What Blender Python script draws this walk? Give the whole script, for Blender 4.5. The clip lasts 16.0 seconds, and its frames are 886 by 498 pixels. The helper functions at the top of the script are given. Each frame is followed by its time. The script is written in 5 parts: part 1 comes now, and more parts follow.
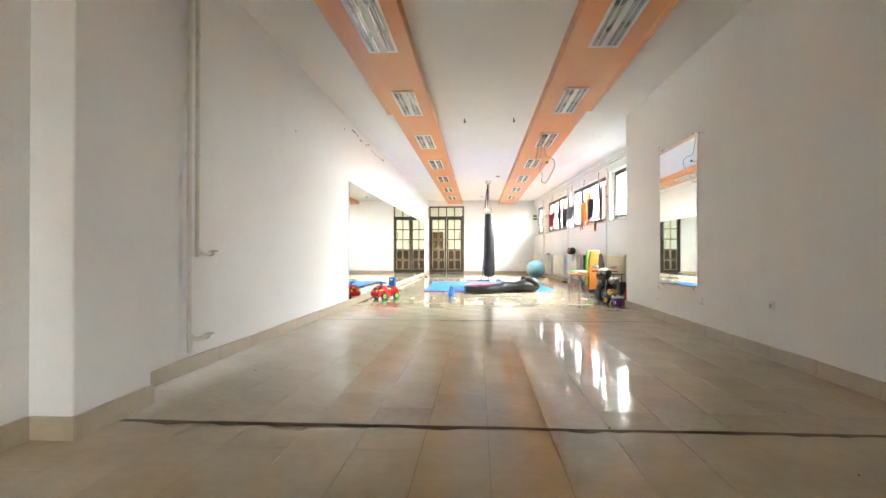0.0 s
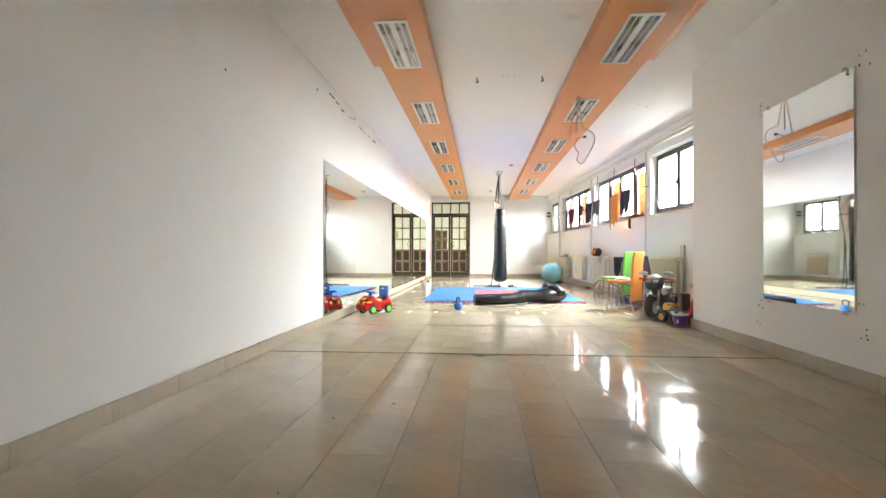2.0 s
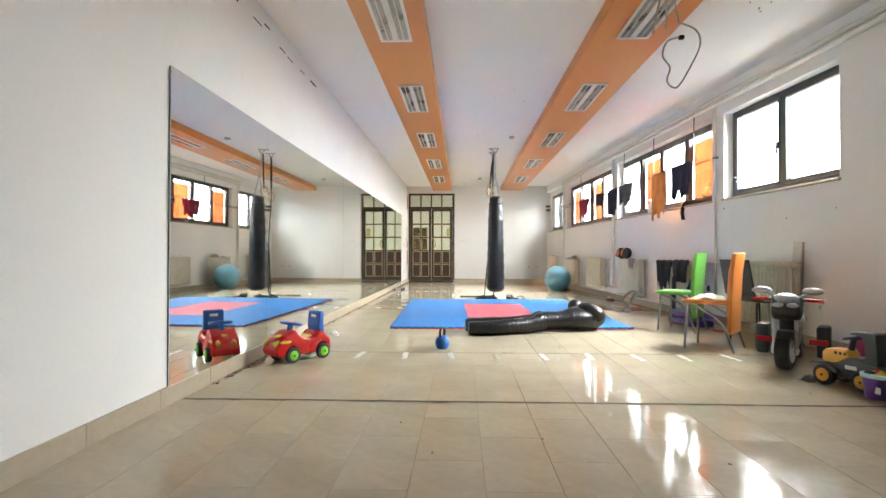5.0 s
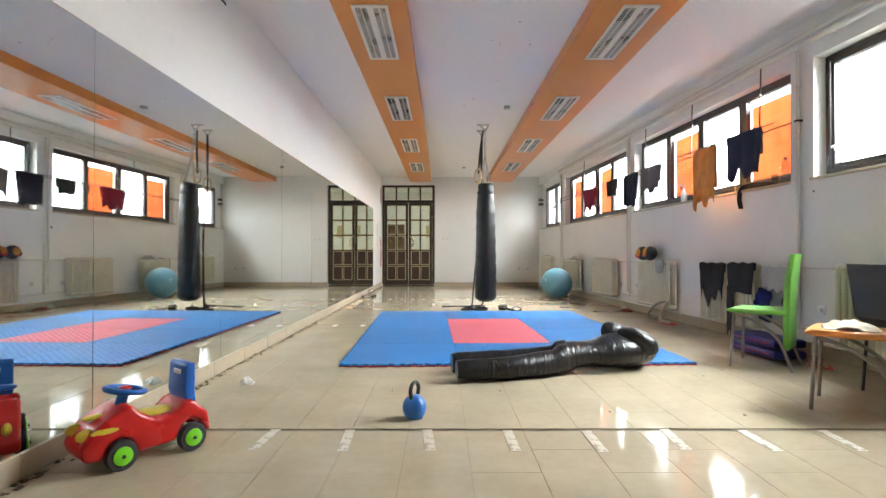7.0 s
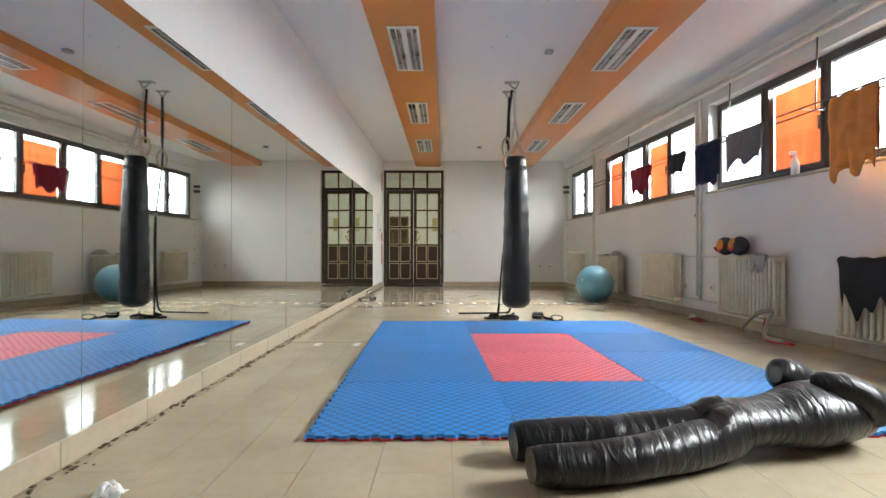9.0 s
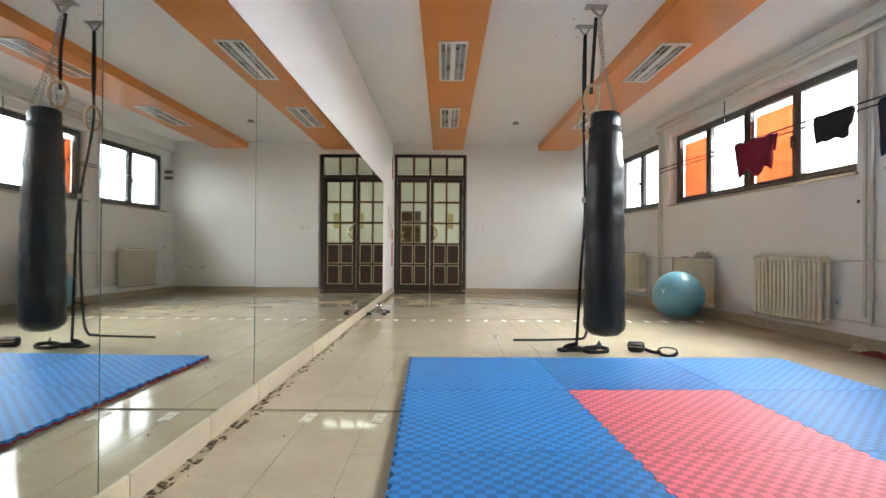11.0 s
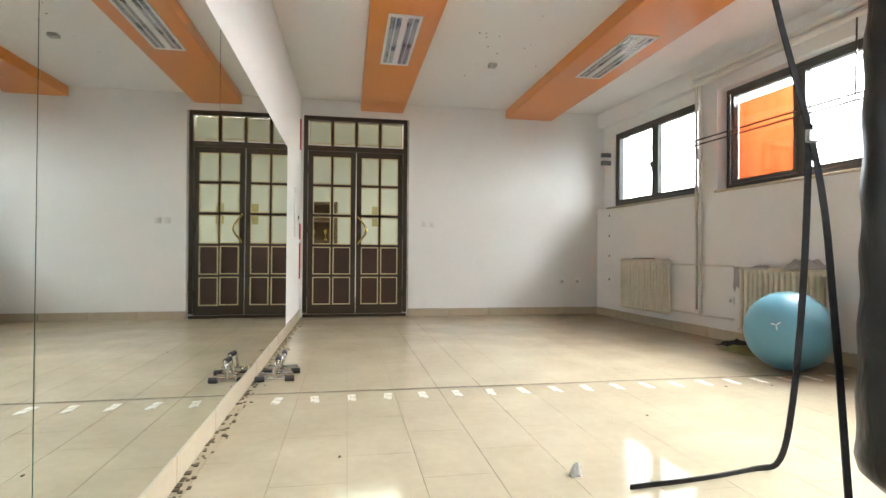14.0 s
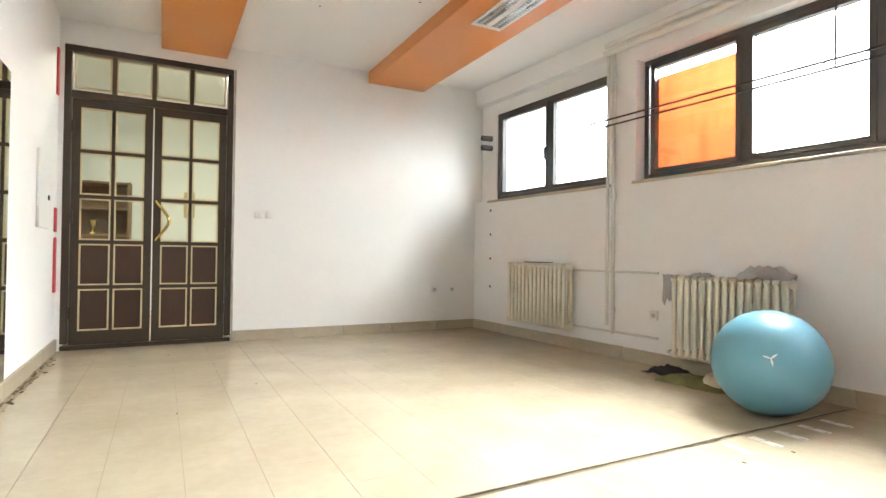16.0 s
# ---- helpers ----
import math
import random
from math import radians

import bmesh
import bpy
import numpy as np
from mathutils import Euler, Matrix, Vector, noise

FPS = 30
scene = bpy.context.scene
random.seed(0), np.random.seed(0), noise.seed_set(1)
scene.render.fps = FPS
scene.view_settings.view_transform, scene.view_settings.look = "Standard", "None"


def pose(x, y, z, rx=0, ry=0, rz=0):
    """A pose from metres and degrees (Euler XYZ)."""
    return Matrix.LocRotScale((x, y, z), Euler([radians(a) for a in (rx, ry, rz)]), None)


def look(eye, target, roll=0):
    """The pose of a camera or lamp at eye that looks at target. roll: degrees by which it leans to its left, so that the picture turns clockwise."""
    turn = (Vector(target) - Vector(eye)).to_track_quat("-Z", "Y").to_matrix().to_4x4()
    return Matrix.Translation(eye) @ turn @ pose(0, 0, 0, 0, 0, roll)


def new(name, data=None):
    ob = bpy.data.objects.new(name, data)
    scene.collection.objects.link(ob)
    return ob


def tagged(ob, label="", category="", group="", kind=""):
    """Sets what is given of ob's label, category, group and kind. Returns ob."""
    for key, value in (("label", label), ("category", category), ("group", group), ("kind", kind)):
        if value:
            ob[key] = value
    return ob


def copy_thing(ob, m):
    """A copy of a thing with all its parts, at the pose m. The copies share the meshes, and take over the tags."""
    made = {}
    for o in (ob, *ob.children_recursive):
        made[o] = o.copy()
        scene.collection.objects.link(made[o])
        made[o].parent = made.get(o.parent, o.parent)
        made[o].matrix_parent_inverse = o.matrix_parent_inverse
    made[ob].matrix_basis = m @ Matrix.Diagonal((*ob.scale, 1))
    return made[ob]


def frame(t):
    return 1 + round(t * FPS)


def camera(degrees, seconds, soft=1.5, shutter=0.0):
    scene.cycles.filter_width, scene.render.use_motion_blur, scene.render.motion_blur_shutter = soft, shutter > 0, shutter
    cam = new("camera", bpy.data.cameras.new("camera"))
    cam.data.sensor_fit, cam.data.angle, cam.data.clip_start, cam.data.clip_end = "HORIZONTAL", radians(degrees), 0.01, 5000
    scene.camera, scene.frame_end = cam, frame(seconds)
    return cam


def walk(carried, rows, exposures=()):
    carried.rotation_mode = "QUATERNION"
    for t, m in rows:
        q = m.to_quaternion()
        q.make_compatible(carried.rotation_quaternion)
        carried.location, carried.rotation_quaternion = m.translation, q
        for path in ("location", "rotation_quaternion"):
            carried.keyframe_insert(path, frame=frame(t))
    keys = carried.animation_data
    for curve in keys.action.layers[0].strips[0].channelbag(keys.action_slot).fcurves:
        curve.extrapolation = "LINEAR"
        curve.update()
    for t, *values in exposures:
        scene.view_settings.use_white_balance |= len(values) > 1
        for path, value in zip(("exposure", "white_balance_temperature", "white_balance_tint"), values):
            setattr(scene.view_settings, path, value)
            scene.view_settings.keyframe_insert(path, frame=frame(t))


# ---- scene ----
cam = camera(79.1, 16.0)
PATH = [
    (0, (0.252, 0.87, 0.874), (0.122, 2.865, 0.889), 0.0),
    (0.5, (0.212, 1.407, 0.875), (0.083, 3.403, 0.89), -0.0),
    (1, (0.184, 1.923, 0.886), (0.042, 3.918, 0.901), 0.0),
    (1.5, (0.13, 2.466, 0.895), (-0.01, 4.461, 0.91), 0.0),
    (2, (0.082, 3.032, 0.897), (-0.059, 5.027, 0.913), 0.1),
    (2.5, (0.025, 3.59, 0.891), (-0.11, 5.586, 0.907), 0.0),
    (3, (-0.035, 4.164, 0.877), (-0.168, 6.16, 0.895), 0.0),
    (3.5, (-0.06, 4.717, 0.877), (-0.228, 6.71, 0.895), -0.1),
    (4, (-0.099, 5.286, 0.873), (-0.264, 7.279, 0.894), -0.0),
    (4.5, (-0.088, 5.88, 0.893), (-0.245, 7.873, 0.914), 0.1),
    (5, (-0.092, 6.382, 0.913), (-0.163, 8.381, 0.931), 0.1),
    (7.5, (-0.151, 9.015, 0.943), (-0.148, 11.015, 0.958), 0.0),
    (8, (-0.2, 9.478, 0.961), (-0.198, 11.478, 0.973), 0.1),
    (8.5, (-0.255, 9.894, 0.942), (-0.225, 11.893, 0.953), 0.1),
    (9, (-0.336, 10.447, 0.866), (-0.339, 12.447, 0.874), 0.1),
    (9.5, (-0.411, 11.005, 0.846), (-0.421, 13.005, 0.856), 0.3),
    (10, (-0.527, 11.562, 0.856), (-0.539, 13.562, 0.866), 0.4),
    (12.5, (-1.139, 14.289, 0.854), (-0.97, 16.282, 0.873), 0.5),
    (13, (-1.164, 14.846, 0.829), (-0.861, 16.823, 0.858), 0.5),
    (13.5, (-1.184, 15.379, 0.879), (-0.847, 17.35, 0.9), 0.5),
    (14, (-1.207, 15.931, 0.896), (-0.856, 17.9, 0.918), 0.4),
    (14.5, (-1.194, 16.456, 0.905), (-0.826, 18.422, 0.927), 0.5),
    (15, (-1.122, 16.911, 0.9), (-0.627, 18.849, 0.931), 0.7),
    (15.5, (-0.964, 17.262, 0.92), (-0.249, 19.13, 0.942), 0.6),
    (16, (-0.993, 17.704, 0.93), (-0.067, 19.476, 0.954), 0.7),
]
walk(cam, [(t, look(eye, target, roll)) for t, eye, target, roll in PATH],
     exposures=[(0, 1.05), (2, 0.75), (3.5, 0.4), (5, 0.14), (7.5, -0.42), (9, -0.65), (10, -0.62), (12.5, -0.65), (14, -0.36), (15, -0.12), (16, 0.15)])

# ---------------------------------------------------------------- light
world = bpy.data.worlds.new("sky_world")
scene.world = world
world.use_nodes = True
wnt = world.node_tree
sky = wnt.nodes.new("ShaderNodeTexSky")
sky.sky_type, sky.sun_disc = "NISHITA", False
sky.sun_elevation, sky.sun_rotation = radians(48), radians(100)
wnt.nodes["Background"].inputs[1].default_value = 0.12
wnt.links.new(sky.outputs[0], wnt.nodes["Background"].inputs[0])
sun = new("sun", bpy.data.lights.new("sun", "SUN"))
sun.data.energy, sun.data.angle, sun.data.color = 0.8, radians(12), (1, 0.96, 0.9)
sun.matrix_world = look((20, 12, 22), (3, 15, 0))

# the wall with the windows leans 3.55 degrees from the hall's long axis: its own frame, origin on its inner face
WALL = pose(3.38, 11.7, 0, 0, 0, 3.55)
U = lambda y: (y - 11.7) / math.cos(radians(3.55))          # along that wall, from a place down the hall
WINDOWS = ((11.46, 13.40, 2), (13.69, 17.28, 4), (17.62, 21.20, 4), (21.50, 23.42, 2))
SILL, HEAD = 1.62, 2.73


def area(name, m, sx, sy, watts, colour=(1, 1, 1), spread=180):
    lamp = new(name, bpy.data.lights.new(name, "AREA"))
    lamp.data.shape, lamp.data.size, lamp.data.size_y = "RECTANGLE", sx, sy
    lamp.data.energy, lamp.data.color, lamp.data.spread = watts, colour, radians(spread)
    lamp.matrix_world = m
    return lamp


WATT = 430
for y0, y1, n in WINDOWS:
    w = y1 - y0
    area("window_skylight", WALL @ pose(0.95, U((y0 + y1) / 2), 3.05, 0, 49, 0), 1.2, w - 0.2, WATT * w * (0.03 if y1 > 23 else 0.78 if y0 > 17 else 1), (0.93, 0.985, 1.0), 100 if 17 < y0 < 18 else 150)
area("hall_lamp", pose(-0.6, 24.5, 3.06, 0, 0, 0), 1.6, 0.8, 120, (1.0, 0.97, 0.86))
# added fill lamp at the unseen back end, brightens the dim passage
area("unseen_entry_fill", pose(0.6, -3.19, 1.3, 90, 0, 180), 1.5, 2.3, 2300, (1.0, 0.94, 0.83))

# ---------------------------------------------------------------- materials
MATS = {}


def mat(name, colour, rough=0.6, metal=0.0, var=0.12, scale=3.0, grain=60.0, bump=0.0, spec=0.5, stain=None, stain_amt=0.0, coat=0.0, trans=0.0, alpha=None, rnd=0.0, rvar=0.12):
    """Principled surface with broad and fine variation, worn stains and relief."""
    if name in MATS:
        return MATS[name]
    m = bpy.data.materials.new(name)
    m.use_nodes = True
    nt = m.node_tree
    N, L = nt.nodes, nt.links
    b = N["Principled BSDF"]
    tc = N.new("ShaderNodeTexCoord")
    big = N.new("ShaderNodeTexNoise")
    big.inputs["Scale"].default_value, big.inputs["Detail"].default_value = scale, 5
    fine = N.new("ShaderNodeTexNoise")
    fine.inputs["Scale"].default_value, fine.inputs["Detail"].default_value = grain, 3
    L.new(tc.outputs["Object"], big.inputs["Vector"])
    L.new(tc.outputs["Object"], fine.inputs["Vector"])
    add = N.new("ShaderNodeMath")
    add.operation = "MULTIPLY_ADD"
    L.new(fine.outputs["Fac"], add.inputs[0])
    add.inputs[1].default_value = 0.4
    L.new(big.outputs["Fac"], add.inputs[2])
    ramp = N.new("ShaderNodeMapRange")
    ramp.inputs[1].default_value, ramp.inputs[2].default_value = 0.4, 1.0
    ramp.inputs[3].default_value, ramp.inputs[4].default_value = 1 - var, 1 + var
    L.new(add.outputs[0], ramp.inputs[0])
    hsv = N.new("ShaderNodeHueSaturation")
    hsv.inputs["Color"].default_value = (*colour, 1)
    L.new(ramp.outputs[0], hsv.inputs["Value"])
    out = hsv.outputs[0]
    if rnd:
        oi = N.new("ShaderNodeObjectInfo")
        mr = N.new("ShaderNodeMapRange")
        mr.inputs[3].default_value, mr.inputs[4].default_value = 1 - rnd, 1 + rnd
        L.new(oi.outputs["Random"], mr.inputs[0])
        h2 = N.new("ShaderNodeHueSaturation")
        L.new(mr.outputs[0], h2.inputs["Value"])
        L.new(out, h2.inputs["Color"])
        out = h2.outputs[0]
    if stain:
        sn = N.new("ShaderNodeTexNoise")
        sn.inputs["Scale"].default_value, sn.inputs["Detail"].default_value, sn.inputs["Roughness"].default_value = scale * 0.7, 8, 0.7
        L.new(tc.outputs["Object"], sn.inputs["Vector"])
        sr = N.new("ShaderNodeMapRange")
        sr.inputs[1].default_value, sr.inputs[2].default_value = 0.52, 0.75
        sr.inputs[4].default_value = stain_amt
        L.new(sn.outputs["Fac"], sr.inputs[0])
        mx = N.new("ShaderNodeMix")
        mx.data_type = "RGBA"
        L.new(sr.outputs[0], mx.inputs[0])
        L.new(out, mx.inputs[6])
        mx.inputs[7].default_value = (*stain, 1)
        out = mx.outputs[2]
    L.new(out, b.inputs["Base Color"])
    rr = N.new("ShaderNodeMapRange")
    rr.inputs[1].default_value, rr.inputs[2].default_value = 0.3, 0.7
    rr.inputs[3].default_value, rr.inputs[4].default_value = max(0.02, rough * (1 - rvar * 2)), min(1, rough * (1 + rvar * 2))
    L.new(big.outputs["Fac"], rr.inputs[0])
    L.new(rr.outputs[0], b.inputs["Roughness"])
    b.inputs["Metallic"].default_value = metal
    b.inputs["Specular IOR Level"].default_value = spec
    b.inputs["Coat Weight"].default_value = coat
    b.inputs["Coat Roughness"].default_value = 0.12
    b.inputs["Transmission Weight"].default_value = trans
    if bump:
        bp = N.new("ShaderNodeBump")
        bp.inputs["Strength"].default_value, bp.inputs["Distance"].default_value = min(1, bump), 0.01
        L.new(add.outputs[0], bp.inputs["Height"])
        L.new(bp.outputs[0], b.inputs["Normal"])
    MATS[name] = m
    return m


M_WALL = mat("wall_paint", (0.79, 0.785, 0.765), 0.7, var=0.03, scale=0.8, grain=40, bump=0.12, stain=(0.66, 0.63, 0.58), stain_amt=0.35)
M_CEIL = mat("ceiling_paint", (0.80, 0.79, 0.785), 0.75, var=0.03, scale=0.7, grain=50, bump=0.08)
M_ORANGE = mat("orange_lacquer", (0.62, 0.215, 0.035), 0.33, var=0.04, scale=1.2, grain=30, rvar=0.04)
M_TILE = mat("cream_marble", (0.435, 0.368, 0.262), 0.085, var=0.13, scale=2.2, grain=18, stain=(0.38, 0.30, 0.195), stain_amt=0.6, rnd=0.035, rvar=0.4, spec=0.13)
M_JOINT = mat("tile_joint", (0.25, 0.21, 0.15), 0.85, var=0.3, scale=5, spec=0.1)
M_CRACK = mat("broken_screed", (0.12, 0.095, 0.065), 0.95, var=0.5, scale=9, grain=90, bump=0.8, spec=0.05)
M_BASE = mat("base_stone", (0.42, 0.35, 0.25), 0.35, var=0.14, scale=3, grain=30, stain=(0.25, 0.20, 0.14), stain_amt=0.6)
M_MIRROR = mat("mirror_glass", (0.80, 0.84, 0.82), 0.015, metal=1.0, var=0.01, rvar=0.05)
M_EDGE = mat("mirror_edge", (0.16, 0.22, 0.20), 0.2)
M_WFRAME = mat("grey_brown_frame", (0.055, 0.05, 0.048), 0.42, var=0.15, scale=6, grain=50)
M_DOORWOOD = mat("dark_brown_door", (0.034, 0.021, 0.010), 0.45, var=0.25, scale=4, grain=60, bump=0.1)
M_PANEL = mat("brown_door_panel", (0.045, 0.018, 0.009), 0.42, var=0.2, scale=3)
M_GOLD = mat("cream_gold_bead", (0.56, 0.47, 0.27), 0.35, var=0.12)
M_BRASS = mat("brass", (0.62, 0.46, 0.16), 0.25, metal=1.0)
M_RAD = mat("cream_radiator", (0.72, 0.67, 0.54), 0.4, var=0.08, scale=6, stain=(0.40, 0.33, 0.22), stain_amt=0.3)
M_PIPE = mat("painted_pipe", (0.66, 0.63, 0.55), 0.45, var=0.08, scale=6, stain=(0.42, 0.36, 0.26), stain_amt=0.3)
M_WPIPE = mat("white_pipe", (0.66, 0.64, 0.58), 0.45, var=0.05)
M_CHROME = mat("chrome", (0.72, 0.72, 0.72), 0.14, metal=1.0)
M_STEEL = mat("dull_steel", (0.42, 0.41, 0.40), 0.35, metal=1.0, var=0.15)
M_BLACK = mat("black_plastic", (0.022, 0.022, 0.024), 0.42, var=0.2, scale=8)
M_RUBBER = mat("black_rubber", (0.026, 0.026, 0.027), 0.7, var=0.25, scale=12, grain=90, bump=0.2)
M_WEB = mat("black_webbing", (0.018, 0.018, 0.02), 0.85, var=0.2, scale=30, grain=250, bump=0.3)
M_WOODRING = mat("pale_birch", (0.56, 0.40, 0.24), 0.5, var=0.12, scale=20)
M_BLUEP = mat("blue_plastic", (0.015, 0.11, 0.42), 0.32, var=0.08)
M_REDP = mat("red_plastic", (0.50, 0.012, 0.012), 0.28, var=0.08)
M_YELP = mat("yellow_plastic", (0.68, 0.50, 0.05), 0.3, var=0.08)
M_GREENP = mat("lime_plastic", (0.17, 0.58, 0.02), 0.32, var=0.08)
M_KETTLE = mat("blue_vinyl", (0.012, 0.12, 0.42), 0.45, var=0.08, grain=120, bump=0.05)
M_BALL = mat("blue_rubber_ball", (0.12, 0.295, 0.375), 0.36, var=0.03, scale=3, rvar=0.02)
M_GREENL = mat("green_leatherette", (0.16, 0.46, 0.07), 0.4, var=0.06, grain=150, bump=0.06)
M_ORANGEL = mat("orange_leatherette", (0.72, 0.25, 0.05), 0.4, var=0.06, grain=150, bump=0.06)
M_GREYLEG = mat("grey_tube", (0.27, 0.25, 0.22), 0.35, metal=0.7)
M_SILVER = mat("silver_plastic", (0.46, 0.46, 0.46), 0.3, metal=0.3, var=0.08)
M_TRACTOR = mat("amber_plastic", (0.72, 0.33, 0.03), 0.35, var=0.08)
M_DGREY = mat("dark_grey_plastic", (0.06, 0.06, 0.062), 0.5, var=0.12)
M_PURPLE = mat("purple_plastic", (0.13, 0.04, 0.24), 0.35, var=0.1)
M_TEAL = mat("pale_teal_plastic", (0.45, 0.66, 0.62), 0.4)
M_WPLAST = mat("white_plastic", (0.74, 0.73, 0.70), 0.35, var=0.03)
M_TAPE = mat("clear_tape", (0.50, 0.45, 0.36), 0.3, var=0.2, scale=20)
M_GREYC = mat("grey_cable", (0.40, 0.38, 0.34), 0.6)
M_CREAMC = mat("cream_cable", (0.50, 0.45, 0.33), 0.6)
M_HOLE = mat("dark_hole", (0.05, 0.04, 0.035), 0.9)
M_RED = mat("red_trim", (0.48, 0.03, 0.04), 0.5, var=0.1)
M_CONC = mat("outside_concrete", (0.46, 0.44, 0.41), 0.8, var=0.15, scale=0.6, bump=0.2)
M_RUST = mat("brown_wood", (0.16, 0.085, 0.04), 0.5, var=0.3, scale=5)
M_PINE = mat("pale_board", (0.56, 0.50, 0.42), 0.6, var=0.1)


def cloth(name, colour, var=0.1):
    return mat("cloth_" + name, colour, 0.9, var=var, scale=8, grain=180, bump=0.35, spec=0.2)


def glossy_vinyl():
    m = mat("black_vinyl", (0.014, 0.014, 0.017), 0.27, var=0.15, scale=6, grain=9, bump=0.55, rvar=0.35)
    return m


M_VINYL = glossy_vinyl()


def wrinkled_vinyl(name, stretch):
    """Black vinyl with long soft creases."""
    m = bpy.data.materials.new(name)
    m.use_nodes = True
    nt = m.node_tree
    b = nt.nodes["Principled BSDF"]
    b.inputs["Base Color"].default_value = (0.010, 0.010, 0.011, 1)
    tc, mp, no = (nt.nodes.new(k) for k in ("ShaderNodeTexCoord", "ShaderNodeMapping", "ShaderNodeTexNoise"))
    mp.inputs["Scale"].default_value = stretch
    no.inputs["Scale"].default_value, no.inputs["Detail"].default_value, no.inputs["Distortion"].default_value = 5, 3, 0.8
    bp = nt.nodes.new("ShaderNodeBump")
    bp.inputs["Strength"].default_value, bp.inputs["Distance"].default_value = 0.42, 0.03
    mr = nt.nodes.new("ShaderNodeMapRange")
    mr.inputs[3].default_value, mr.inputs[4].default_value = 0.2, 0.46
    b.inputs["Specular IOR Level"].default_value = 0.36
    nt.links.new(tc.outputs["Object"], mp.inputs[0])
    nt.links.new(mp.outputs[0], no.inputs["Vector"])
    nt.links.new(no.outputs["Fac"], bp.inputs["Height"])
    nt.links.new(no.outputs["Fac"], mr.inputs[0])
    nt.links.new(mr.outputs[0], b.inputs["Roughness"])
    nt.links.new(bp.outputs[0], b.inputs["Normal"])
    return m


M_BAG = wrinkled_vinyl("bag_vinyl", (1.6, 1.6, 0.7))
M_DUMMY = wrinkled_vinyl("dummy_vinyl", (4.5, 1.2, 1.5))


def mat_foam(name, colour):
    """Puzzle-mat foam with its pressed basketwork relief; relief shading and sheen painted in colour."""
    m = bpy.data.materials.new(name)
    m.use_nodes = True
    nt = m.node_tree
    b = nt.nodes["Principled BSDF"]
    tc = nt.nodes.new("ShaderNodeTexCoord")
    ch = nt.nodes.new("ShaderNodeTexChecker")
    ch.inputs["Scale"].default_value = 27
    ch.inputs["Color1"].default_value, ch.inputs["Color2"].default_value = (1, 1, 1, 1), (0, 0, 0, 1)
    no = nt.nodes.new("ShaderNodeTexNoise")
    no.inputs["Scale"].default_value = 2.5
    mul = nt.nodes.new("ShaderNodeMath")
    mul.operation = "MULTIPLY"
    bp = nt.nodes.new("ShaderNodeBump")
    bp.inputs["Strength"].default_value, bp.inputs["Distance"].default_value = 0.9, 0.006
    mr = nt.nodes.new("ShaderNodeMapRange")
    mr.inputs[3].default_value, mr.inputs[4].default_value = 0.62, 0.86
    hsv = nt.nodes.new("ShaderNodeHueSaturation")
    hsv.inputs["Color"].default_value = (*colour, 1)
    for s in (ch, no):
        nt.links.new(tc.outputs["Object"], s.inputs["Vector"])
    nt.links.new(ch.outputs["Fac"], mul.inputs[0])
    mul.inputs[1].default_value = 1.0
    nt.links.new(mul.outputs[0], bp.inputs["Height"])
    # alternate squares lighter in colour: relief shading painted on top of the bump
    weave_shade = nt.nodes.new("ShaderNodeMath")
    weave_shade.operation = "MULTIPLY_ADD"
    weave_shade.inputs[1].default_value = 0.5
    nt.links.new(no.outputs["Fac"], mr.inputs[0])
    nt.links.new(mul.outputs[0], weave_shade.inputs[0])
    nt.links.new(mr.outputs[0], weave_shade.inputs[2])
    # random brightness for each mat paints its direction-dependent sheen into the colour
    oi, mat_sheen, both = (nt.nodes.new(k) for k in ("ShaderNodeObjectInfo", "ShaderNodeMapRange", "ShaderNodeMath"))
    mat_sheen.inputs[3].default_value, mat_sheen.inputs[4].default_value = 0.86, 1.16
    both.operation = "MULTIPLY"
    nt.links.new(oi.outputs["Random"], mat_sheen.inputs[0])
    nt.links.new(weave_shade.outputs[0], both.inputs[0])
    nt.links.new(mat_sheen.outputs[0], both.inputs[1])
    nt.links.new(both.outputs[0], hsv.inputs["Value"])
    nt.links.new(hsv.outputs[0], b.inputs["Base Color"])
    nt.links.new(bp.outputs[0], b.inputs["Normal"])
    b.inputs["Roughness"].default_value = 0.5
    return m


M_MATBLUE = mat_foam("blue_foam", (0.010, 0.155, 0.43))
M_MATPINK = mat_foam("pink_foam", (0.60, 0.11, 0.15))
M_MATRED = mat("red_foam", (0.42, 0.025, 0.03), 0.6, var=0.1)


